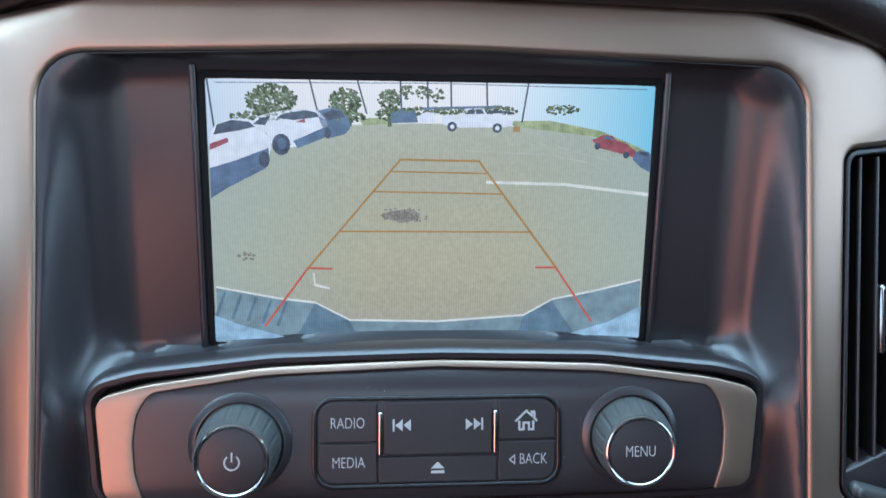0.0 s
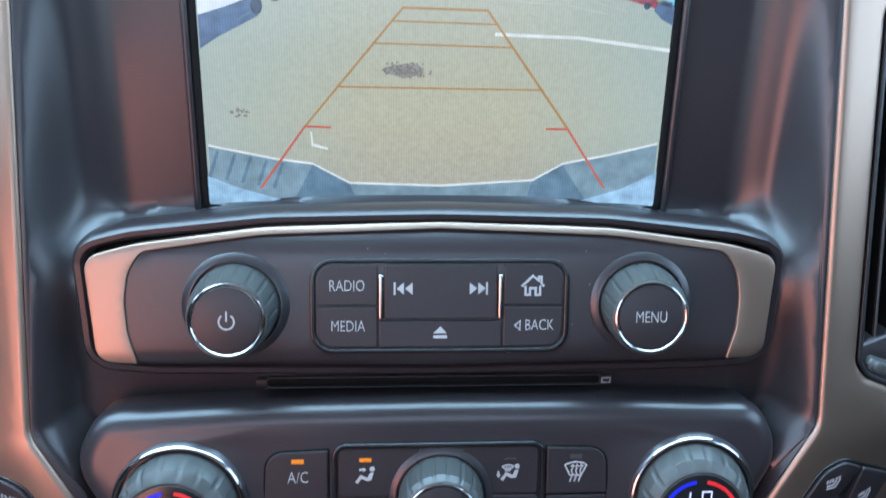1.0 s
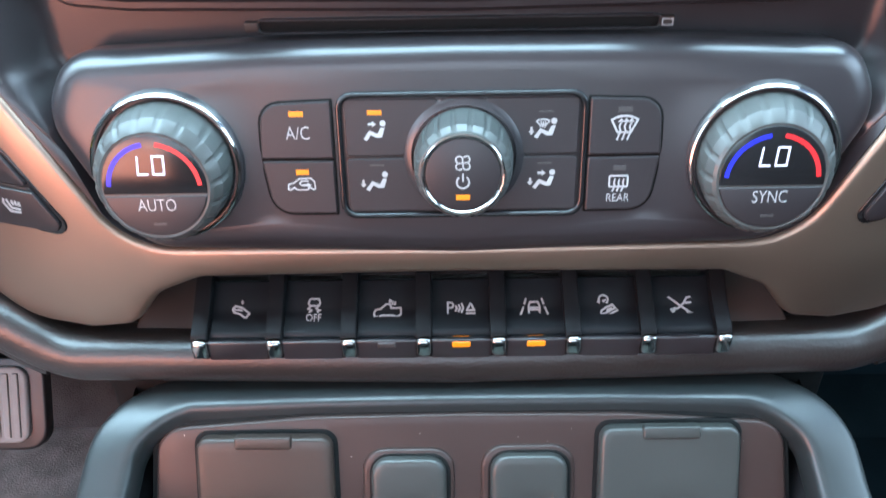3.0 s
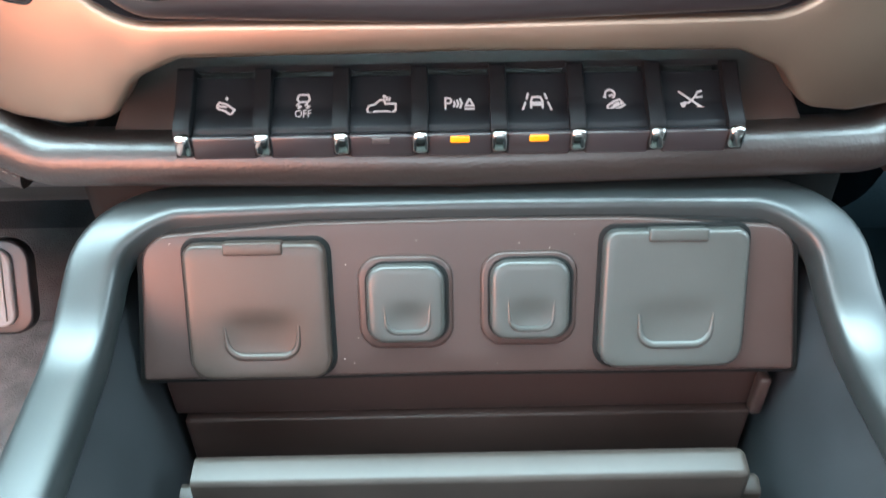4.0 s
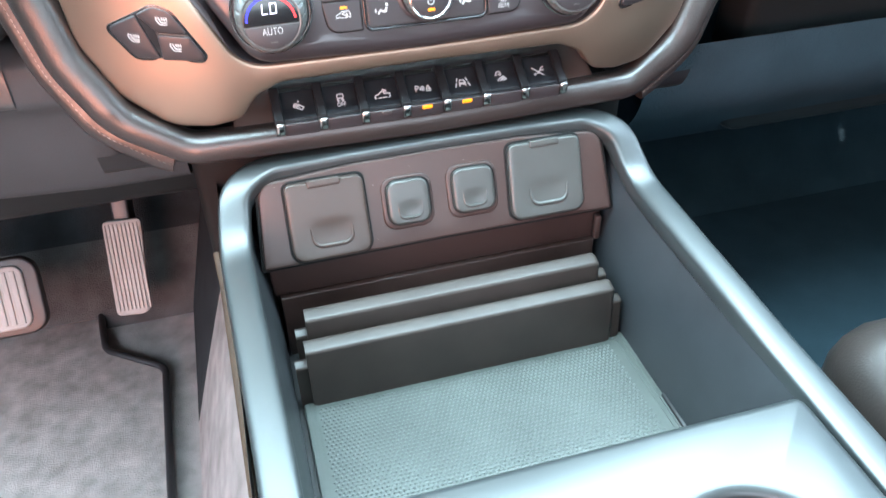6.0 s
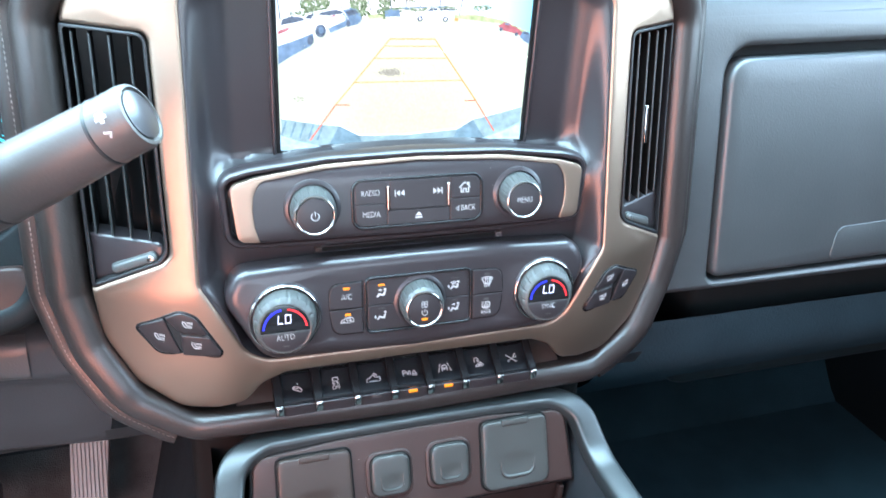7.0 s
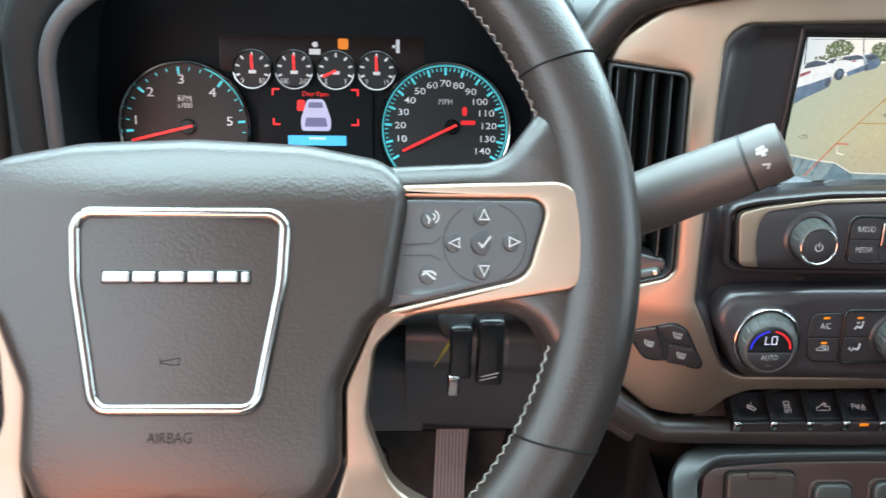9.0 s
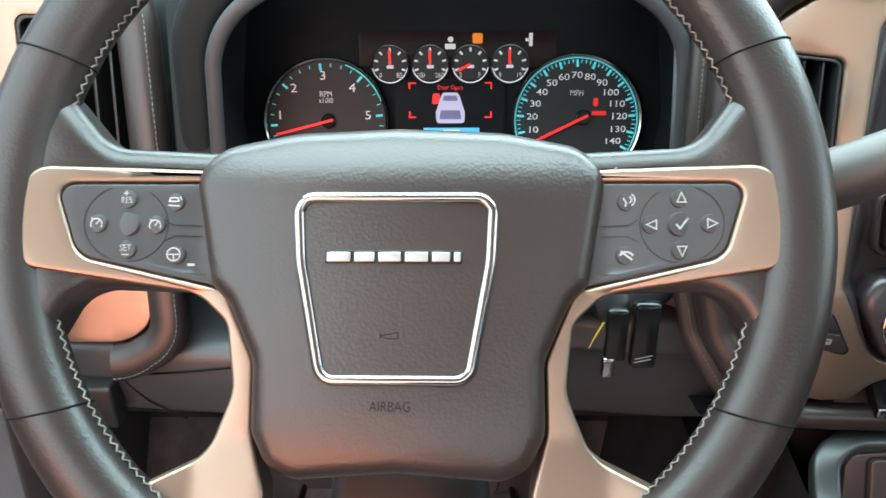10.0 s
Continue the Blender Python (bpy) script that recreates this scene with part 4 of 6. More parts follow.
key_shape = rounded([(283.0, 11.2, 1), (274.0, 3.4, 12), (265.6, -0.4, 2.5), (262.8, -10, 1), (270, -12, 0.5), (288, 8, 0.5)], 4)
signs = {
    0: [[(-3.2, 0.8), (-2.2, 2.2), (0.3, 1.5), (3.2, -0.7), (1.9, -2.5), (-0.2, -1.0), (-2.5, -0.2), (-3.2, 0.8)], [(-2.6, 0.9), (0.6, 0.4)]],
    1: [[(-1.6, 4.2), (1.6, 4.2), (2.2, 2.5), (1.5, 1.5), (-1.5, 1.5), (-2.2, 2.5), (-1.6, 4.2)], [(-1.5, 1.2), (-2.2, 0.4), (-1.0, -0.2), (-2.0, -1.0)], [(1.4, 1.2), (0.8, 0.4), (2.0, -0.2), (1.0, -1.0)]],
    2: [[(-5.0, -1.3), (-4.3, 0), (-2.5, 0.4), (-0.4, 2.2), (1.0, 2.2), (1.4, 0.7), (5.0, 0.7), (5.0, -1.7), (3.6, -2.8), (2.1, -2.1), (-2.1, -2.1), (-3.2, -2.9), (-4.6, -2.4), (-5.0, -1.3)], [(2.1, 3.4), (1.8, 1.8)], [(3.0, 3.2), (2.7, 1.7)]],
    3: [[(-1.9, 1.3), (-1.4, 0.2), (-2.0, -0.9)], [(-0.8, 1.8), (-0.2, 0.3), (-0.9, -1.2)], [(0.3, 2.2), (1.0, 0.4), (0.2, -1.5)], [(3.7, 2.2), (5.0, -0.5), (2.3, -0.5), (3.7, 2.2)], [(1.9, -1.7), (5.4, -1.7)]],
    4: [[(-2.9, 3.8), (-3.6, 1.4)], [(-3.9, 0.5), (-5.2, -2.9)], [(2.9, 3.8), (3.6, 1.4)], [(3.9, 0.5), (5.2, -2.9)], [(-2.1, 0.6), (-1.4, 2.3), (1.4, 2.3), (2.1, 0.6)], [(-2.4, 0.2), (2.4, 0.2)], [(-2.4, -0.6), (2.4, -0.6)], [(-2.0, -0.8), (-2.0, -2.0)], [(2.0, -0.8), (2.0, -2.0)]],
    5: [arc(-1.4, 2.9, 1.7, -60, 200, 10), [(-1.8, 2.2), (-0.4, 2.8)], [(-2.6, -3.0), (-2.4, -1.4), (-0.4, 0.0), (1.7, 0.9), (2.8, -0.4), (-2.6, -3.0)], [(-1.8, -3.9), (3.8, -1.1)], [(-0.6, -1.2), (1.6, -0.2)]],
    6: [[(-4.6, 3.6), (3.6, -2.9)], [(-4.2, -1.2), (-1.2, -0.8), (1.0, 1.2), (2.3, 3.3), (3.8, 3.6)], [(1.4, 1.2), (3.9, 1.4)], [(-3.6, -2.2), (-2.2, -0.4)], [(1.8, -2.2), (3.0, -3.6), (4.2, -2.6)]],
}
spots_of = {0: ([(0.3, 2.9), (0.9, 3.7), (0.3, 4.6), (-0.3, 3.7)], [(-0.8, -4.4), (-0.2, -3.5), (-0.8, -2.6), (-1.4, -3.5)]), 2: (circle(1.1, 3.5, 0.7, 10),),
            5: ([(-4.2, 2.0), (-2.8, 1.4), (-2.8, 2.9)],), 6: (circle(-3.2, -1.6, 0.9, 10), circle(3.2, -3.0, 0.8, 10))}
for i in range(7):
    c = -83.2 + 27.75 * i
    k = part("key", slice_bar(c - 11.6, c + 11.6, key_shape, 0.7), KEYBLACK, bank)
    part("key_lip", block(c - 11.3, 261.9, -10.4, c + 11.3, 264.6, -1.6, round_by=0.9), PLASTIC, k, "satin front lip")
    m = Matrix(((1, 0, 0, c * 0.001), (0, 0.788, -0.616, 0.27370), (0, 0.616, 0.788, 0.00366), (0, 0, 0, 1)))
    mark = part("sign", ribbon([[(a * 1.02, b * 1.02 + (0.4 if i == 1 else 0)) for a, b in line] for line in signs[i]], 0.72, 0.15), PRINT, k)
    mark.matrix_local = m
    for spot in spots_of.get(i, ()):
        dot = part("sign_spot", blot([[(p[0], p[1]) for p in spot]], 0.15), PRINT, k)
        dot.matrix_local = m
    if i == 1:
        t = writing("OFF", 2.9, 0, -2.9, 0.7, PRINT, k, stretch=0.86, bold=0.02)
        t.matrix_local = m
    if i == 3:
        t = writing("P", 4.9, -4.0, 0.2, 0.25, PRINT, k, stretch=0.95, bold=0.02)
        t.matrix_local = m
    if i in (2, 3, 4):
        lamp = part("lamp", block(c - 3.5, 261.4, -5.0, c + 3.5, 266.5, -2.3, round_by=0.7), AMBER if i > 2 else UNLIT, k, "lit amber lamp" if i > 2 else "")
for i in range(8):
    c = -97.1 + 27.75 * i
    post = part("divider", slice_bar(c - 3.0, c + 3.0, rounded([(283.0, 15.5, 2), (272.0, 6.8, 10), (262.5, 1.0, 3), (261, -9, 1), (272, -12, 0.5), (290, 9, 0.5)], 3), 0.9), SMOKE, bank)
    part("foot", block(c - 3.0, 259.8, -8.6, c + 3.0, 266.0, 0.0, round_by=1.8), CHROME, post, "chrome foot")


# ---- air vents beside the display ----
def vent(side, fins, label):
    v = thing("air_vent", STACK, label, "air vent", "air vents of the stack")
    edge = rounded([(side * 160.5, 249.5, 6), (side * 160, 119, 8), (side * 165, 112.5, 8), (side * 208.5, 91, 2), (side * 208.5, 251.5, 2)], 4)
    edge = edge if area(edge) > 0 else edge[::-1]
    part("housing", solid(edge, [inset(edge, 2.2)], -42, -1.0, 0.8, warp=on_face), DARK, v)
    part("back", solid(edge, (), -44, -40, 0.1, 8, warp=on_face), DARK, v)
    plate = rounded([(side * 162.5, 124, 4), (side * 163, 116, 4), (side * 207, 94, 2), (side * 207, 126, 2)], 4)
    base = part("wheel_plate", solid(plate if area(plate) > 0 else plate[::-1], (), -22, -6, 2, 6, warp=on_face), PLASTIC, v)
    wheel = rounded([(side * 166, 113.5, 4), (side * 194, 101.5, 4), (side * 196, 107.5, 4), (side * 168, 119.5, 4)], 4)
    w = part("thumbwheel", solid(wheel if area(wheel) > 0 else wheel[::-1], (), -8, -2.4, 2.2, warp=on_face), GRIP, v, "grey ribbed thumbwheel")
    part("wheel_tab", solid(circle(side * 171, 115, 2.2, 14), (), -6, -1.4, 1.0, warp=on_face), CHROME if side < 0 else GRIP, v)
    # Slats coloured black for shade; a lighter bead paints the light on each edge.
    for u in fins:
        part("slat", sheet(lambda s, t: on_face(side * u + 0.8 * (1 if t < 0.5 else -1), 246.5 - 120 * s, -5 - 26 * (1 - abs(2 * t - 1))), 14, 8), VOID, v)
        part("slat_edge_light", sweep([Vector(on_face(side * u, 246.5 - 12 * k, -4.6)) for k in range(11)], oval(0.75, 0.8, 8), up=Vector((0, -1, 0))), RAIL, v, "thin front edge, coloured lighter for the light it catches")
    return v


vent(-1, (170, 181, 192, 202), "tall black air vent with upright slats and thumbwheel")
right_vent = vent(1, (170, 180, 190, 200), "tall black air vent with upright slats and chrome tab")
part("tab", solid(box(180.5, 168, 184.5, 196, 1.8), (), -8, -1.5, 1.6, warp=on_face), CHROME, right_vent, "chrome slider tab")


# ---- seat heater switches ----
def seat_switch(s):
    b = thing("seat_heater_switch", STACK, "black three-button seat heater switch set in the silver fascia", "switch", "seat heater switches")
    turn = lambda pts: [Vector((s * p[0], p[1])) for p in pts]
    orient = lambda loop: loop if area(loop) > 0 else loop[::-1]
    whole = [(-187, 69, 4), (-157, 83, 9), (-147, 79, 12), (-129, 45.5, 4), (-173, 49.5, 8)]
    part("well", solid(orient(rounded([(s * p[0], *p[1:]) for p in whole], 5)), (), -4, 0.6, 0.5, 5, warp=on_face), PIANO, b)
    top = part("button", solid(orient(rounded([(s * p[0], *p[1:]) for p in [(-166.5, 77, 1), (-157, 81.6, 7), (-148.5, 78, 9), (-140.6, 64.6, 1), (-157.5, 66.6, 1)]], 4)), (), -2, 1.7, 0.6, 5, warp=on_face), BUTTON, b)
    out = part("button", solid(orient(rounded([(s * p[0], *p[1:]) for p in [(-184.4, 69.2, 3), (-167.4, 76.6, 1), (-158.4, 50.4, 1), (-172.2, 51.2, 6)]], 4)), (), -2, 1.7, 0.6, 5, warp=on_face), BUTTON, b)
    low = part("button", solid(orient(rounded([(s * p[0], *p[1:]) for p in [(-157.4, 64.6, 1), (-140.0, 62.6, 1), (-131.4, 47.2, 3), (-157.2, 49.6, 1)]], 4)), (), -2, 1.7, 0.6, 5, warp=on_face), BUTTON, b)
    strip = part("divider", solid(orient(rounded([(s * p[0], *p[1:]) for p in [(-158, 66.0), (-140.8, 64.0), (-140.2, 62.9), (-158, 64.9)]], 1)), (), 0, 1.2, 0.1, warp=on_face), RAIL, b)
    for owner, u, v in ((top, -153, 72.5), (out, -170.5, 62.8), (low, -148.5, 56.6)):
        bm = ribbon([[(u - 2.6, v + 3.4), (u - 3.0, v + 1.6), (u - 1.4, v - 1.4), (u + 2.6, v - 1.8)], [(u - 1.7, v + 3.0), (u - 0.5, v - 0.2), (u + 2.8, v - 0.6)], [(u + 0.4, v + 2.8), (u + 0.1, v + 1.9), (u + 0.5, v + 1.0)], [(u + 1.6, v + 2.6), (u + 1.3, v + 1.7), (u + 1.7, v + 0.8)], [(u + 2.8, v + 2.4), (u + 2.5, v + 1.5), (u + 2.9, v + 0.6)]], 0.75, 0)
        for q in bm.verts:
            q.co = on_face(s * q.co.x, q.co.y, 1.75 + q.co.z)
        part("sign", bm, PRINT, owner)


seat_switch(1), seat_switch(-1)


# ---- centre console ----
console = thing("centre_console", pose(0.003, 0, 0.9), "open centre console tray with pewter rails and covered outlets", "console")
C_OUT = facing(0.0, 0.244, 0.036, 22)
deck = part("outlet_panel", solid(rounded(both([(0, 32.6), (60, 32, 90), (121.5, 27.5, 12), (127, -30.5, 2), (0, -29.5)])), (), -8, 0, 1.4, 6), COCOA, console)
deck.matrix_local = C_OUT
part("panel_gap", solid(rounded(both([(0, 34.4), (60, 33.8, 90), (123.3, 29.3, 13), (128.8, -32, 2), (0, -31)])), (), -9, -1.6, 0.2), VOID, deck)


def dust(parent, u0, v0, u1, v1, w, n, seed):
    """A few pale specks lying on a panel."""
    pick, bm = random.Random(seed), bmesh.new()
    for _ in range(n):
        u, v, r = pick.uniform(u0, u1), pick.uniform(v0, v1), pick.uniform(0.10, 0.24)
        blot([[(u + r * math.cos(q), v + r * pick.uniform(0.5, 1.3) * math.sin(q)) for q in (0.3, 1.6, 2.8, 4.1, 5.2)]], w, bm=bm, thick=0.05)
    return tagged(part("dust", bm, DUST, parent, "fine pale dust specks"), kind="stuff")


dust(deck, -112, -26, 112, 28, 0.0, 46, 3)
dust(radio, -60, -19, 60, 22, 0.0, 12, 5)


def flap(u0, u1, v0, v1, skin, words):
    outline = rounded([(u0, v1, 5), (u0 - 1, v0, 8), (u1 + 0.5, v0, 8), (u1, v1, 5)], 5)
    f = part("outlet_cover", solid(outline, (), 0, 5.2, 1.8, 3, lift=lambda u, v: -1.0 * math.exp(-(((u - (u0 + u1) / 2 - 1) / 13) ** 4) - (((v - v0 - 17) / 8.5) ** 4))), skin, deck, words)
    part("cover_gap", solid(rounded([(u0 - 1.6, v1 + 1.6, 6), (u0 - 2.6, v0 - 1.6, 9), (u1 + 2.1, v0 - 1.6, 9), (u1 + 1.6, v1 + 1.6, 6)], 5), (), -1, 0.5, 0.3), VOID, f)
    part("hinge", solid(box((u0 + u1) / 2 - 11, v1 - 4.2, (u0 + u1) / 2 + 11, v1 + 0.8, 1.2), (), 2, 6.0, 0.8), skin, f)
    smile = rounded([((u0 + u1) / 2 - 13, v0 + 22), ((u0 + u1) / 2 - 12, v0 + 9.5, 7), ((u0 + u1) / 2 + 14, v0 + 9.5, 7), ((u0 + u1) / 2 + 15, v0 + 22)], 6)
    path = [(p.x, p.y, 5.0) for p in smile]
    part("finger_lip", sweep(path, oval(1.6, 1.2, 10), up=Vector((0, 0, 1)), scale=lambda t: 0.30 + 0.65 * math.sin(math.pi * min(1, max(0, t))) ** 0.5), skin, f)
    return f


flap(-105.5, -53, -28.5, 25.5, SHADECOVER, "hinged power outlet cover, browned for its shaded side")
flap(50, 103.5, -26.5, 28, COVER, "hinged power outlet cover in the greyer lit-side colour")


def plug(u0, u1, v0, v1):
    g = part("socket_collar", solid(box(u0, v0, u1, v1, 9, 6), (), -2, 1.6, 1.5, 4), COCOA, deck)
    c = part("socket_cover", solid(box(u0 + 3.6, v0 + 3.6, u1 - 3.2, v1 - 2.6, 7, 6), (), 0, 5.6, 2.0, 3, lift=lambda u, v: -0.9 * math.exp(-(((u - (u0 + u1) / 2 - 1) / 7) ** 4) - (((v - v0 - 12) / 6) ** 4))), COVER, g, "rounded cover of a small socket")
    part("cover_gap", solid(box(u0 + 2.8, v0 + 2.8, u1 - 1.6, v1 - 1.8, 8, 6), (), 0, 2.0, 0.3), VOID, g)
    mid = (u0 + u1) / 2
    smile = rounded([(mid - 8.0, v0 + 20), (mid - 7.2, v0 + 8.2, 4.5), (mid + 8.6, v0 + 8.2, 4.5), (mid + 9.4, v0 + 21)], 6)
    part("finger_lip", sweep([(p.x, p.y, 5.3) for p in smile], oval(1.2, 1.0, 8), up=Vector((0, 0, 1)), scale=lambda t: 0.30 + 0.65 * math.sin(math.pi * min(1, max(0, t))) ** 0.5), COVER, g)


plug(-42, -6, -18.2, 19), plug(4.2, 40.8, -17.6, 20)

# the rail runs round the outlet panel and back along both sides of the tray
rail_half = lambda rear, mid: bent([(rear, -260, 12), (mid, 60, 20), (142.5, 226, 30, 30), (137, 256, 56, 18), (117, 267, 63, 20), (60, 268, 64), (0, 268, 64.5)], 8)
rail_path = rail_half(144, 144) + [Vector((-p.x, p.y, p.z)) for p in reversed(rail_half(131, 136.5)[:-1])]
rail_lean = [-0.45 * max(0, min(1, (abs(p.x) - 108) / 30)) for p in rail_path]
rail_up = lambda i: Vector((0, rail_lean[i], 1)).normalized()
part("rail", sweep(rail_path, oval(10.2, 8, 28, 4.6), up=rail_up), RAIL, console, "satin pewter rail")
for s in (-1, 1):
    part("side_wall", sheet(lambda a, b: (s * (122 + (13 if s > 0 else 7 + 7 * ease((208 - 520 * a) / 170)) * b ** 2), 268 - 520 * a, -82 + (104 + 24 * max(0, 1 - a * 6)) * b), 16, 8), WALLGREY, console)
    part("outer_wall", sheet(lambda a, b: (s * (149 + 12 * b ** 1.5), 300 - 560 * a, 26 + 16 * max(0, 1 - a * 6) - 380 * b), 12, 8), DARK, console)
part("trim_strip", sweep([Vector((-152.5, 236, 26)), Vector((-152, 216, 11)), Vector((-148.5, 60, 3)), Vector((-144, -250, -5))], oval(3.0, 7, 12, 3), up=Vector((-0.35, 0, 1))), WOOD, console, "brown wood-look strip")
part("step", block(-124, 243, -24, 124, 268, 4, round_by=1.2), COCOA, console)
part("lower_step", block(-120, 240, -84, 120, 268, -25, round_by=1.2), COCOA, console)
part("step_catch", block(117, 235, -22, 122, 241, -1, round_by=1.5), COCOA, console)
for y, z, x in ((209, -15, 107), (189, -25, 111)):
    rib = part("divider_rib", slice_bar(-x, x, rounded([(y - 7, z - 1.6, 3), (y + 6, z + 1.2, 4), (y + 9, z - 52), (y - 9.5, z - 52)], 6), 3.6), RIB, console)
    for s in (-1, 1):
        part("rib_end", slice_bar(*sorted((s * (x - 2), s * (x + 8))), rounded([(y - 4.5, z - 17, 3), (y + 4, z - 13, 3), (y + 8, z - 52), (y - 6, z - 52)], 5), 2.0), RIB, rib)
# Added black block that stops stray light crossing below the stack.
part("light_stop", block(-163, 300, -330, 163, 450, 72, round_by=8), VOID, console)
part("tray_floor", block(-131, -250, -84, 131, 268, -80), DARK, console)
liner = part("tray_liner", solid(box(-118, 20, 123, 188, 3, 4), (), -79.5, -74.5, 1.2), RUBBER, console, "grey rubber liner")
studs = bmesh.new()
for j in range(50):
    for i in range(70):
        u, v = -108 + 3.1 * (i + 0.5 * (j % 2)), 31 + 2.95 * j
        if u < 112 and v < 178:
            c = [studs.verts.new((u + a * 1.54, v + b * 1.46, -74.5)) for a, b in ((-1, 0), (0, -1), (1, 0), (0, 1))]
            top = studs.verts.new((u, v, -73.6))
            for k in range(4):
                studs.faces.new((c[k], c[(k + 1) % 4], top))
tagged(part("liner_studs", studs, RUBBER, liner, sharp=10), kind="stuff")
for d in (0, 3.4):
    part("liner_edge", ribbon([box(-114 + d, 25 + d, 119 - d, 184 - d, 2, 4)], 1.3, -74.5, closed=True, thick=0.8), RUBBER, liner)
part("liner_tab", block(120, 78, -79, 126, 120, -72, round_by=1.2), DARK, console)
part("cup_holder", solid(rounded([(-131, 22, 6), (-131, -240, 6), (131, -240, 6), (131, 22, 6)]), [circle(-58, -62, 41, 40), circle(58, -62, 41, 40)], -40, 28, 5, None), RAIL, console, "satin pewter cup holder plate")
for u in (-58, 58):
    cup = part("cup_well", lathe([(41, 24), (40, 20), (38.5, -60), (36, -64)], u, -62, 40), DARK, console)


# ---- steering wheel ----
wheel = thing("steering_wheel", facing(-0.436, 0.098, 1.219, 29), "dark leather steering wheel with stitched rim and champagne spokes", "steering wheel")
R = 175.5
ring_path = [Vector((R * math.cos(2 * math.pi * k / 96), R * math.sin(2 * math.pi * k / 96), 0)) for k in range(96)]
part("rim", sweep(ring_path, oval(17, 15.5, 20, 2.15), True, up=Vector((0, 0, 1))), LEATHER, wheel)
for a, shift, skew in ((26, 1.5, -2.5), (-27, -3.0, 5.0), (154, -1.5, 2.5), (207, 3.0, -5.0)):
    c, s = math.cos(radians(a)), math.sin(radians(a))
    ring = [Vector(((R + p) * math.cos(radians(a) + (shift + skew * p / 17) / R), (R + p) * math.sin(radians(a) + (shift + skew * p / 17) / R), q)) for p, q in oval(17.1, 15.6, 40, 2.15)]
    part("seam", sweep(ring, oval(0.55, 0.55, 6), True, up=Vector((-s, c, 0))), VOID, wheel)


def dish(u, v=0.0):
    """How the spokes rise from the hub to the rim."""
    return -10 + 0.272 * max(0, abs(u) - 93) + 0.16 * max(0, -95 - v)


def web_lift(u, v):
    """The leather web climbs onto the rim above and below the silver trim."""
    climb = ease((math.hypot(u, v) - 136) / 30) * ease(max((v - 24) / 14, (-16 - v) / 14))
    return min(dish(u), 7.5) * (1 - climb) + 0.5 + 8.0 * climb


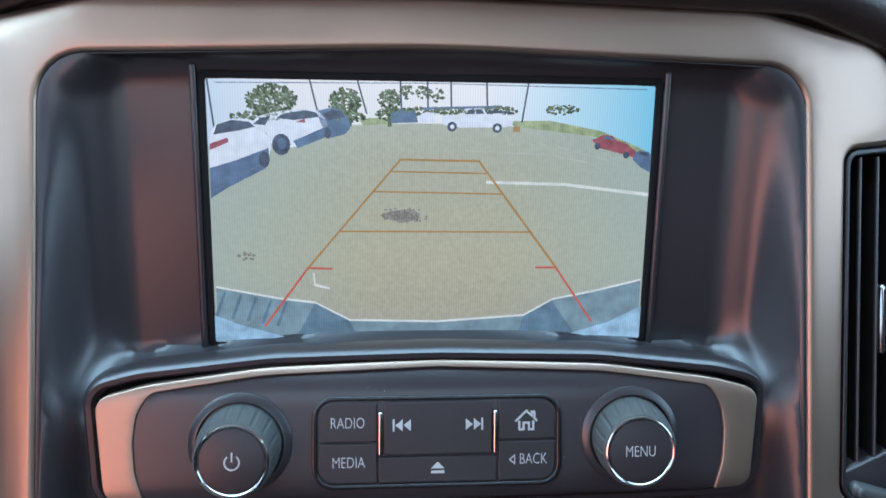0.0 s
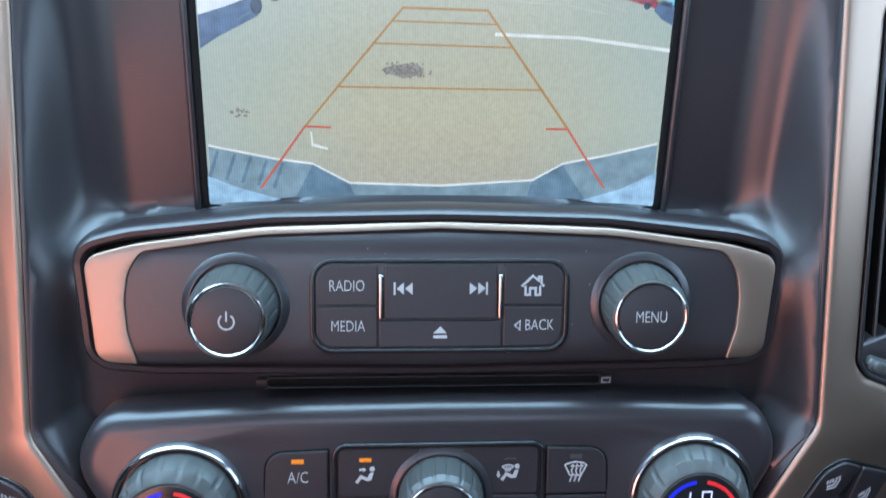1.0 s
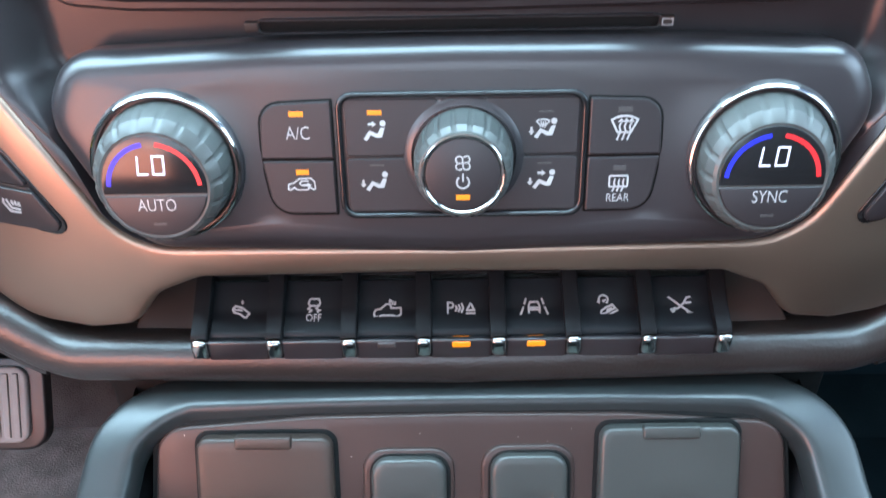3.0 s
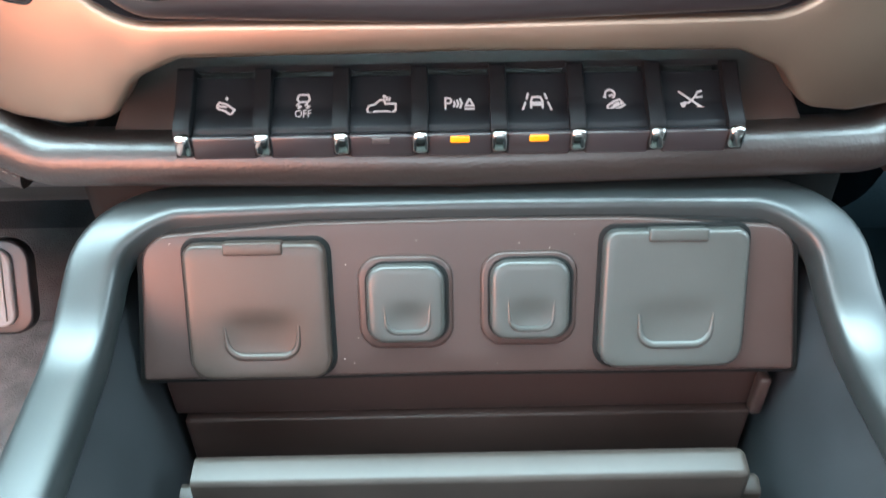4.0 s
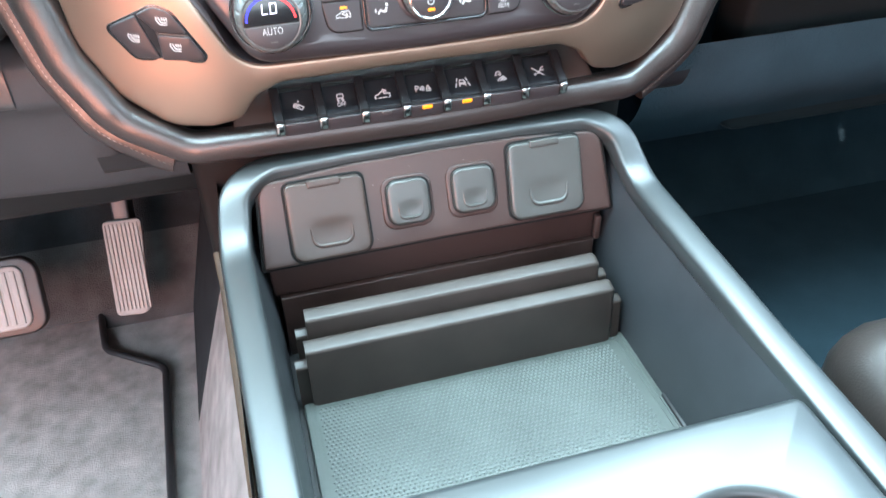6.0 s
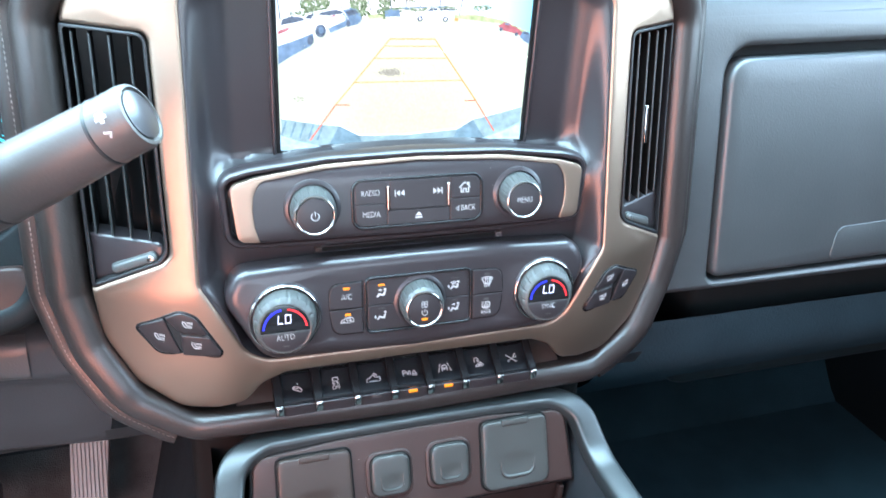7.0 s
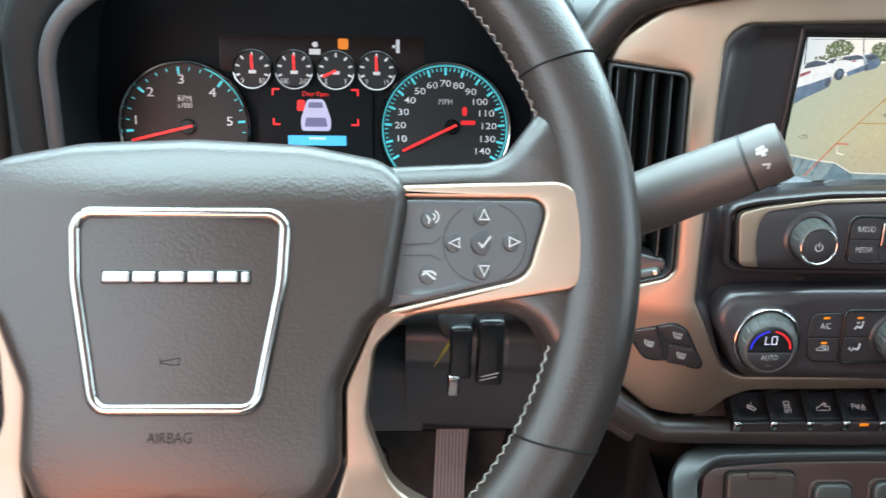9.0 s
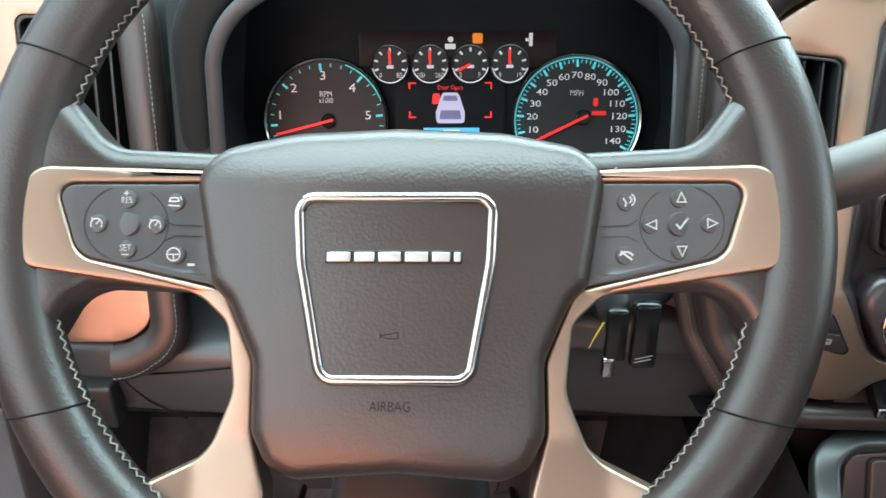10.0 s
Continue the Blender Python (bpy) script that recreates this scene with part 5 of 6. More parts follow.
for s in (-1, 1):
    m = lambda pts: [(s * p[0], *p[1:]) for p in pts]
    ccw = lambda loop: loop if area(loop) > 0 else loop[::-1]
    web = ccw(rounded(m([(78, 36.5, 2), (133, 37.4, 17), (152, 62, 8), (172, 62, 4), (172, -52, 4), (157, -52, 8), (144, -28, 18), (78, -30, 2)]), 7))
    part("spoke", solid(web, (), -22, 0, 9, 4, lift=web_lift, seg=6), LEATHER, wheel)
    panel_line = ccw(rounded(m([(86, 20.9, 1), (151.5, 18.6, 6), (142.6, -12.6, 11), (80, -27.4, 1)]), 6))
    gold = ccw(rounded(m([(86, 27.4, 1), (158, 27.0, 13), (171, 16.5, 10), (172, -7, 12), (162, -18.5, 9), (93, -29.6, 22), (79, -43, 12), (75.5, -74, 24), (87, -103, 24), (127, -121, 5), (112, -150, 8), (58, -160, 6), (60, -118, 14), (67, -92, 14), (66.5, -60, 14), (77, -35, 10), (80, -28.2, 2), (142.9, -13.4, 11.5), (152.4, 19.4, 6.5), (86, 21.7, 1)]), 7))
    part("spoke_trim", solid(gold, (), -16, 2.6, 1.8, 4, lift=lambda u, v: dish(u, v), seg=4), SILVER, wheel, "champagne silver spoke trim")
    panel = part("button_panel", solid(panel_line, (), -12, 2.2, 0.8, 4, lift=lambda u, v: dish(u)), PANEL, wheel, "dark grey button panel")
    cu = s * (125.5 if s > 0 else 123.0)
    groove = ribbon([[(p.x, p.y) for p in circle(cu, 1.6, 17.2, 40)]], 0.5, 0, closed=True)
    bm = ribbon([[(s * 91.0, 1.2), (s * 104, 1.6), (s * 107.5, 4)], [(s * 91, -3.6), (s * 103, -3.4), (s * 107.5, -6)]], 0.45, 0, bm=groove)
    for q in bm.verts:
        q.co.z += dish(q.co.x) + 2.25
    part("panel_groove", bm, DARK, panel)
    bumps = [(cu + 12, 1.6), (cu - 12, 1.6), (cu, 13), (cu, -10), (s * 103.2, 12.2), (s * 102.4, -12)]
    for u, v in bumps + [(cu, 1.6)]:
        mid = (u, v) == (cu, 1.6)
        r = 6.0 if mid else 4.6
        b = part("button", lathe([(r, -1), (r * 0.86, 0.55), (r * 0.5, 0.95), (0.4, 1.05)], u, v, 22), PANEL, panel)
        b.matrix_local = Matrix.Translation((0, 0, (dish(u) + 2.0) * 0.001))
    h = lambda u: dish(u) + 3.2
    if s > 0:
        tri3 = lambda u, v, a: [(u + 2.6 * math.cos(radians(a + q)), v + 2.6 * math.sin(radians(a + q))) for q in (0, 130, 230)]
        for u, v, a in ((cu, 13, 90), (cu, -10, 270), (cu - 12, 1.6, 180), (cu + 12, 1.6, 0)):
            part("arrow_mark", ribbon([tri3(u, v, a)], 0.6, h(u), closed=True), PRINT, panel)
        part("tick_mark", ribbon([[(cu - 2.4, 1.6), (cu - 0.8, -0.4), (cu + 2.8, 4.2)]], 0.8, h(cu)), PRINT, panel)
        part("voice_mark", ribbon([[(101.2, 13.8), (102.6, 11.6), (102.0, 10.0)], arc(103.4, 13, 1.5, -70, 70, 6), arc(103.4, 13, 3.0, -60, 60, 6)], 0.7, h(103)), PRINT, panel)
        part("phone_mark", ribbon([arc(102.4, -13.6, 3.2, 25, 155, 8), [(100.0, -10.2), (105, -14)]], 0.9, h(102)), PRINT, panel)
    else:
        writing("RES", 3.0, cu, 12.2, h(cu), PRINT, panel)
        part("plus_mark", ribbon([[(cu - 1.2, 15.4), (cu + 1.2, 15.4)], [(cu, 14.3), (cu, 16.5)]], 0.45, h(cu)), PRINT, panel)
        writing("SET", 3.0, cu, -9.4, h(cu), PRINT, panel)
        part("minus_mark", ribbon([[(cu - 1.6, -12.4), (cu + 1.6, -12.4)]], 0.45, h(cu)), PRINT, panel)
        for u, v in ((cu - 12, 1.6), (cu + 12, 1.6)):
            part("cruise_mark", ribbon([arc(u, v - 0.6, 2.6, -30, 210, 10), [(u, v - 0.6), (u + 1.3, v + 1.2)], [(u - 2.4, v + 2.4), (u - 1.2, v + 1.2)]], 0.55, h(u)), PRINT, panel)
        part("gap_mark", ribbon([[(-105.6, 12.4), (-104.8, 14.0), (-101.6, 14.0), (-101, 12.4), (-105.6, 12.4)], [(-106, 10.6), (-100.6, 10.2)], [(-100.6, 14.6), (-99.6, 13)]], 0.6, h(-103)), PRINT, panel)
        part("heat_mark", ribbon([arc(-103, -12, 3.0, 0, 360, 16), [(-105.6, -12), (-100.4, -12)], [(-103, -12), (-103, -14.8)]], 0.6, h(-103)), PRINT, panel)
        part("unlit_mark", blot([box(-97.4, -17.2, -94.0, -16.0)], h(-96) - 0.7), PRINT, panel)

pad_line = rounded(both([(0, 47.6), (48, 45.6, 60), (82, 39.0, 20), (95, 26.5, 14), (86, -25.5, 12), (77, -34.5, 10), (65.5, -60, 16), (66, -92, 16), (59.5, -107, 14), (47, -113, 14), (0, -109)]), 7)
part("airbag_pad", solid(pad_line, (), -26, 7.5, 8.5, 4, lift=lambda u, v: -9.0 * min(1.3, (u / 92) ** 2) - 13.0 * min(1.2, max(0, (v - 15) / 32)) ** 2 - 3.0 * max(0, (-75 - v) / 35) ** 2, seg=7), PADSKIN, wheel, "soft grained pad over the airbag")
plate_line = rounded([(-46.4, 15.6, 10), (45.6, 15.4, 10), (44.0, -16, 60), (34.2, -69.8, 10), (-35.4, -69.8, 10), (-45.0, -16, 60)], 7)
crown = lambda u, v: -9.0 * min(1.3, (u / 92) ** 2)
part("emblem_frame", solid(plate_line, [inset(plate_line, 5.2) if area(plate_line) > 0 else inset(plate_line[::-1], 5.2)], 4, 9.8, 2.55, None, lift=crown, seg=6), CHROME, wheel, "polished chrome frame")
inner = inset(plate_line if area(plate_line) > 0 else plate_line[::-1], 5.6)
badge = part("emblem_plate", solid(inner, (), 3, 7.4, 1.2, 5, lift=crown), PADSKIN, wheel)
edge_u = -31.2
for width in (12.0, 10.4, 11.4, 11.6, 9.4, 4.4):
    sunk = crown(edge_u + width / 2, 0)
    bar = part("badge_base", block(edge_u, -16.4, 5 + sunk, edge_u + width, -10.6, 8.0 + sunk, round_by=0.5), PIANO, badge, "black edge of a badge bar")
    part("badge_bar", block(edge_u + 0.75, -15.65, 7 + sunk, edge_u + width - 0.75, -11.35, 9.1 + sunk, round_by=0.6), BADGE, bar, "plain chrome badge bar")
    edge_u += width + 0.2
part("horn_mark", ribbon([[(-6.6, -49.2), (-6.6, -46.4)], [(-6.4, -47.8), (1.2, -46.4), (1.0, -49.2), (-3, -49.2), (-6.4, -48.2)]], 0.5, 7.4), RELIEFSHADE, badge)
writing("AIRBAG", 4.6, -2.2, -78.6, 7.7, RELIEFSHADE, wheel)


def rim_thread(a0, a1):
    out = []
    for k in range(61):
        a = radians(a0 + (a1 - a0) * k / 60)
        out.append(Vector(((R - 17.4) * math.cos(a), (R - 17.4) * math.sin(a), 2.0)))
    return out


for a0, a1 in ((20, 90), (90, 160), (-12, -62), (192, 242)):
    part("stitching", stitches(rim_thread(a0, a1), 2.35, 5.0, 1.0, zig=40, normal=lambda c: Vector((-c.x, -c.y, 80)).normalized()), THREAD, wheel, "pale zigzag thread")
part("hub_cover", lathe([(70, -22), (74, -34), (62, -60), (50, -66)], 0, -30, 40), DARK, wheel)

column = thing("steering_column", facing(-0.436, 0.098, 1.219, 29), "black plastic shroud of the steering column", "steering column")
part("shroud", solid(rounded([(-62, 2, 26), (62, 2, 26), (56, -92, 30), (-56, -92, 30)], 6), (), -300, -62, 12, None), CLUSTERBLACK, column)
part("shroud_lower", solid(rounded([(-40, -80, 14), (40, -80, 14), (46, -172, 16), (-50, -172, 16)], 6), (), -280, -96, 10, None), DARK, column)


# ---- gear lever on the column ----
axis = Vector((0.095, -0.033, 0.058)).normalized()
lever = thing("shift_lever", Matrix.Translation((-0.1612, 0.1545, 1.2452)) @ axis.to_track_quat("Z", "Y").to_matrix().to_4x4(), "dark grey grained column shift lever with a push-button end", "gear lever")
part("handle", lathe([(8, -185), (9, -140), (12.4, -112), (15.5, -100), (16.2, -92), (16.4, -60), (15.4, -30), (14.8, -17)], 0, 0, 40), STALK, lever)
part("end_collar", lathe([(14.7, -16.4), (14.6, -3), (13.8, 0.4), (12.4, 0.8), (11.6, -0.6)], 0, 0, 40), STALK, lever)
part("button", lathe([(11.3, -2), (10.9, 0.6), (9.1, 1.4), (1, 1.8)], 0, 0, 32), PLASTIC, lever, "oval end button")
part("collar_groove", lathe([(15.1, -18.0), (15.1, -17.0), (14.4, -16.4)], 0, 0, 40), DARK, lever)
part("range_groove", lathe([(16.3, -78.5), (16.6, -78.0), (16.6, -77.2), (16.3, -76.6)], 0, 0, 40), DARK, lever)


def lever_mark(name, lines, width):
    bm = ribbon(lines, width, 0)
    for q in bm.verts:
        a = radians(160) - q.co.y / 15.8
        r = 16.7 if q.co.x < -30 else 15.3
        q.co = Vector((r * math.cos(a), r * math.sin(a), q.co.x))
    ob = part(name, bm, PRINT, lever)
    return ob


lever_mark("plus_mark", [[(-90, -1.5), (-90, 3.5)], [(-92.5, 1), (-87.5, 1)]], 1.0)
lever_mark("dash_mark", [[(-89.5, -6), (-86, -6)]], 1.0)
lever_mark("minus_mark", [[(-90.5, -11.5), (-86.5, -11.5)]], 1.4)
lever_mark("tow_mark", [[(-11.5, 2), (-6, 2.2)], [(-11, 3.8), (-7, 4.2)], [(-9.5, 0.6), (-7.5, 0.4)]], 1.6)
lever_mark("press_mark", [[(-10.5, -4), (-7.5, -5), (-9, -7)]], 1.0)

# ---- ignition key ----
key = thing("ignition_key", pose(-0.313, 0.212, 1.112), "ignition key with dark fob and yellow tag hanging from the column", "key")
barrel = part("barrel", lathe([(13, -2), (13, 4), (10, 7), (6, 8)], 0, 0, 24), DARK, key)
barrel.matrix_local = pose(0, 0.008, 0, 60, 0, 20)
part("fob", block(-4, -6, -36, 10, 2, 2, round_by=2.5), PIANO, key)
part("blade_end", block(-5, -7, -48, 3, 0, -33, round_by=2), CHROME, key, "silver end")
tag = part("tag", block(-0.2, 0, -36, 0.2, 26, 2), YELLOW, key, "yellow tag")
hang_axis, tag_depth = Vector((0.42, 0.0, 0.91)), Vector((0.14, 0.86, -0.49))
tag_side = tag_depth.cross(hang_axis).normalized()
tag_depth = hang_axis.cross(tag_side).normalized()
tag.matrix_local = Matrix.Translation((0.002, 0.003, 0.001)) @ Matrix((tag_side, tag_depth, hang_axis.normalized())).transposed().to_4x4()
hang = thing("fob_strap", pose(-0.292, 0.212, 1.118), "black plastic remote hanging beside the ignition", "remote")
part("remote", block(-8, -5, -48, 9, 5, 0, round_by=3), PIANO, hang)
rm = part("remote_mark", ribbon([[(-5, -40), (6, -37)], [(-5.6, -42.6), (5, -39.8)]], 0.9, 0), PRINT, hang)
rm.matrix_local = pose(0, -0.0052, 0, 90, 0, 0)


# ---- instrument cluster ----
CLUSTER = facing(-0.4205, 0.436, 1.172, 13)
cluster = thing("instrument_cluster", CLUSTER, "lit instrument cluster with two large dials and four small gauges", "instruments")
part("face_plate", solid(rounded(both([(0, 150), (170, 140, 60), (215, 40, 50), (205, -110, 30), (0, -120)])), (), -12, -4, 1), CLUSTERBLACK, cluster)


def dial(u, v, r, name, a0, a1, big, small, chrome=True):
    d = part(name, lathe([(r + 1.5, -4), (r + 1.5, 4.5), (r, 6.5), (r - 1.4, 5.6), (r - 2.4, 0.5)], u, v, 72, cap=False), CHROME if chrome else PLASTIC, cluster, "chrome-ringed dial")
    part("dial_face", lathe([(r - 1.6, -2), (r - 1.6, 0.6), (r * 0.6, 0.9)], u, v, 64), DIAL, d)
    lines_big = [[(u + (r - 10) * math.cos(radians(a)), v + (r - 10) * math.sin(radians(a))), (u + (r - 4) * math.cos(radians(a)), v + (r - 4) * math.sin(radians(a)))] for a in big]
    lines_small = [[(u + (r - 7) * math.cos(radians(a)), v + (r - 7) * math.sin(radians(a))), (u + (r - 4) * math.cos(radians(a)), v + (r - 4) * math.sin(radians(a)))] for a in small]
    for line in lines_big:
        part("tick_mark", ribbon([line], 2.0, 1.0), TEAL, d)
    tagged(part("fine_scale", ribbon(lines_small, 0.8, 1.0), TEAL, d), kind="stuff")
    part("lit_ring", ribbon([arc(u, v, r - 2.6, -40 if name == "speedometer" else 20, 220 if name == "speedometer" else 70, 60)], 0.8, 1.0), TEAL, d, "thin lit teal ring")
    return d


def needle(d, u, v, a, length, r=6.5):
    part("needle", ribbon([[(u - 4 * math.cos(radians(a)), v - 4 * math.sin(radians(a))), (u + length * math.cos(radians(a)), v + length * math.sin(radians(a)))]], 2.0, 4.0, thick=0.5), NEEDLE, d, "red needle")
    part("needle_hub", lathe([(r, 0.9), (r, 3.4), (r - 1, 4.2)], u, v, 32), PIANO, d)


TU, SU, DV = -107.0, 107.6, -2.0
tach = dial(TU, DV, 53, "rev_counter", 0, 0, [184 - 44.5 * k for k in range(6)][0:5] + [6], [184 - 11.1 * k for k in range(-1, 18)])
for n, (u, v) in {"1": (-147.6, 3.2), "2": (-134.6, 26.0), "3": (-109.0, 36.5), "4": (-84.0, 26.0), "5": (-71.0, 2.8)}.items():
    writing(n, 7.6, u, v, 1.1, DIALWHITE, tach, "numeral", 1.2, bold=0.014)
writing("RPM", 5.4, -107, 21.0, 1.1, DIALWHITE, tach)
writing("x1000", 4.4, -107, 15.6, 1.1, DIALWHITE, tach)
needle(tach, -105.0, -1.6, 194, 47)
speedo = dial(SU, DV + 0.5, 54.5, "speedometer", 0, 0, [210 - 17.14 * k for k in range(15)], [210 - 4.285 * k for k in range(57)])
for k in range(1, 15):
    a = radians(210 - 17.14 * k)
    rr = 37.5 if k < 10 else 36.5
    writing(str(k * 10), 5.5, SU + rr * math.cos(a), DV + 0.5 + rr * math.sin(a), 1.1, DIALWHITE, speedo, "numeral", 1.3, bold=0.018)
writing("MPH", 5.2, SU, 21, 1.1, DIALWHITE, speedo, slant=0.12)
part("belt_lamp", blot([box(122, 10, 126, 17, 1.5)], 1.0), LAMPRED, speedo, "lit red warning lamp")
part("brake_lamp", blot([box(121, 2.4, 133, 6.0, 0.5)], 1.0), LAMPRED, speedo, "lit red warning lamp")
needle(speedo, SU + 6, 0.6, 206, 46)
small_text = [("0", "80", 92), ("100", "260", 92), ("E", "F", 205), ("9", "19", 92)]
for i, u in enumerate((-51.2, -17.0, 17.2, 50.6)):
    g = part("gauge", lathe([(16.4, -4), (16.4, 1.2), (15.6, 2.0), (14.8, 0.8)], u, 45.4, 40, cap=False), RAIL, cluster, "small round gauge")
    part("gauge_arc", ribbon([arc(u, 45.4, 15.0, 190, 350, 24)], 0.9, 2.1), CHROME, g, "bright lower arc")
    part("dial_face", lathe([(15.2, -2), (15.2, 0.2), (9, 0.3)], u, 45.4, 40), DIAL, g)
    for a in (15, 50, 90, 130, 165, 200, -20):
        part("tick_mark", ribbon([[(u + 10.6 * math.cos(radians(a)), 45.4 + 10.6 * math.sin(radians(a))), (u + 14 * math.cos(radians(a)), 45.4 + 14 * math.sin(radians(a)))]], 1.7, 0.4), DIALWHITE, g)
    writing(small_text[i][0], 4.4, u - 8.2, 36.4, 0.5, DIALWHITE, g, "numeral")
    writing(small_text[i][1], 4.4, u + 7.8, 36.4, 0.5, DIALWHITE, g, "numeral")
    a = small_text[i][2]
    part("needle", ribbon([[(u, 45.4), (u + 12 * math.cos(radians(a)), 45.4 + 12 * math.sin(radians(a)))]], 2.0, 1.2), NEEDLE, g, "red needle")
    part("unit_mark", blot([box(u - 3, 42.2, u + 3, 45.0, 0.6)], 0.5), DIALWHITE, g)
info = part("information_screen", solid(box(-47, -34, 47, 32.5, 3), (), -4, 0.3, 0.2), CLUSTERBLACK, cluster)
for s, v in ((-1, 30), (1, 30), (-1, 1.2), (1, 1.2)):
    d = -5 if v > 10 else 5
    part("corner_mark", ribbon([[(s * 29.6, v), (s * 35, v), (s * 35, v + d)]], 1.3, 0.4), NEEDLE, info)
writing("Door Open", 4.0, 0, 26.2, 0.45, NEEDLE, info)
S_BODY = material("picture_truck_body", (0.3, 0.3, 0.42), 0.4, glow=(0.42, 0.41, 0.58), power=0.7)
S_GLASS = material("picture_truck_glass", (0.1, 0.1, 0.2), 0.4, glow=(0.12, 0.12, 0.22), power=0.7)
S_BLUE = material("picture_blue_bar", (0.05, 0.3, 0.6), 0.4, glow=(0.04, 0.35, 0.68), power=0.9)
part("truck_picture", blot([rounded([(-12, -4, 3), (12, -4, 3), (12.5, 5, 3), (8, 19, 4), (6, 22, 3), (-6, 22, 3), (-8, 19, 4), (-12.5, 5, 3)], 4)], 0.4), S_BODY, info)
part("truck_rear_glass", blot([rounded([(-6.6, 15, 1), (6.6, 15, 1), (5.4, 19.5, 1), (-5.4, 19.5, 1)], 3)], 0.55), S_GLASS, info)
part("truck_tailgate", blot([rounded([(-9.6, -0.5, 1), (9.6, -0.5, 1), (8.2, 7, 1), (-8.2, 7, 1)], 3)], 0.55, ), S_GLASS, info)
part("door_picture", blot([rounded([(-15.5, 12, 1.5), (-9.5, 13, 1), (-9, 21, 1), (-15, 21.5, 2)], 3)], 0.5), NEEDLE, info, "open door picture in red")
part("message_bar", blot([box(-23.5, -16, 25, -7.8, 1.2)], 0.4), S_BLUE, info, "lit blue message bar")
part("message_text", blot([box(-6, -11, 8, -9.4, 0.4)], 0.6), DIALWHITE, info)
part("warning_strip", solid(rounded([(-78, 44, 2), (-78, 73, 3), (90, 73, 3), (90, 44, 2)], 3), (), -4, -2.4, 0.2), material("warning_strip_red", (0.016, 0.005, 0.0045), 0.35, gloss=0.2), cluster)
part("traction_lamp", blot([box(19, 62.5, 27.5, 71, 1.5)], 0.2), AMBER, cluster, "lit amber warning lamp")
part("engine_lamp", blot([circle(0.4, 66, 2.4, 12), box(-4.4, 58, 4.6, 62.5, 0.6)], 0.2), DIALWHITE, cluster)
part("door_lamp", blot([box(66.5, 60, 69.5, 71, 1), box(63.5, 64, 66, 66.5, 0.4)], 0.2), DIALWHITE, cluster)

# hood round the instruments
hood_line = rounded(both([(0, 122), (110, 118, 60), (172, 78, 70), (181, -20, 40), (170, -86, 40), (0, -92)]), 10)
hood_out = rounded(both([(0, 152), (118, 146, 70), (200, 100, 80), (209, -24, 50), (196, -112, 50), (0, -118)]), 10)
hood = thing("cluster_hood", facing(-0.4205, 0.352, 1.188, -4), "dark moulded hood round the instruments", "dashboard")
part("hood_shell", solid(hood_out, [hood_line], -118, 0, 9, None, seg=5), HOODSHADE, hood)
part("hood_edge", sweep([Vector((p.x, p.y, 1)) for p in inset(hood_line if area(hood_line) > 0 else hood_line[::-1], 3)], oval(6.0, 3.0, 14), True, up=Vector((0, 0, 1))), PANEL, hood, "satin inner edge")

# ---- dashboard ----
dash = thing("dashboard", pose(0, 0, 1.0), "dark grained dashboard with stitched seams", "dashboard")


def profile_sheet(x0, x1, prof, n=24, bulge=None):
    pts = bent([(0, y, z, r) for y, z, r in prof], 6)
    m = len(pts) - 1

    def at(s, t):
        k = t * m
        i = min(m - 1, int(k))
        p = pts[i].lerp(pts[i + 1], k - i)
        x = x0 + (x1 - x0) * s
        return (x, p.y + (bulge(x, p.z) if bulge else 0), p.z)
    return sheet(at, n, m)


part("top_pad", profile_sheet(-225, 880, [(900, 318, 0), (560, 326, 80), (420, 312, 60), (372, 284, 40), (366, 240, 0)], 30), DASHSKIN, dash)
part("driver_top_pad", profile_sheet(-880, -225, [(900, 330, 0), (600, 346, 60), (484, 340, 30), (470, 250, 0)], 14), DASHSKIN, dash)
face = part("driver_face", solid(rounded([(-212, -132, 4), (190, -132, 4), (190, 100, 10), (-212, 100, 10)], 3), [hood_line], -20, -6, 3, None), HOODSHADE, dash)
face.matrix_local = Matrix.Translation((0, 0, -1.0)) @ facing(-0.4205, 0.352, 1.192, 13)
part("stack_flank", profile_sheet(-250, -166, [(430, 300, 0), (376, 280, 30), (348, 200, 60), (333, 100, 40), (333, 10, 10), (420, 0, 0)], 10, lambda x, z: 0.5 * max(0, -x - 215)), DASHSKIN, dash)
part("lower_flank", profile_sheet(-345, -166, [(400, 46, 0), (342, 40, 12), (330, 30, 10), (329, 2, 5), (334, -6, 6), (340, -50, 30), (350, -80, 12), (430, -98, 0)], 14, lambda x, z: 0.10 * max(0, -x - 230)), LOWERSKIN, dash)
part("column_end_panel", profile_sheet(-345, -262, [(400, 42, 0), (340, 38, 10), (329, 28, 8), (328, 3, 5), (336, -2, 0)], 6, lambda x, z: 0.10 * max(0, -x - 230) - 1.0), DASHSKIN, dash, "grey panel end beside the steering column")
part("cluster_lip", sweep(bent([(-600, 330, 58), (-246, 326, 55, 44), (-235, 334, 124, 30), (-235, 352, 200)], 10), oval(10, 9, 16, 2.4), up=Vector((0, -1, 0.2))), HOODSHADE, dash, "dark rolled lip below the instruments")
inner_side = part("cluster_side_panel", solid(rounded([(-100, -72, 10), (-10, -72, 24), (-4, -30, 10), (-100, -30, 8)], 8), (), -8, 0, 3, 8), COCOA, dash, "satin cocoa panel beside the instruments")
inner_side.matrix_local = facing(-0.243, 0.335, 0.122, 13)
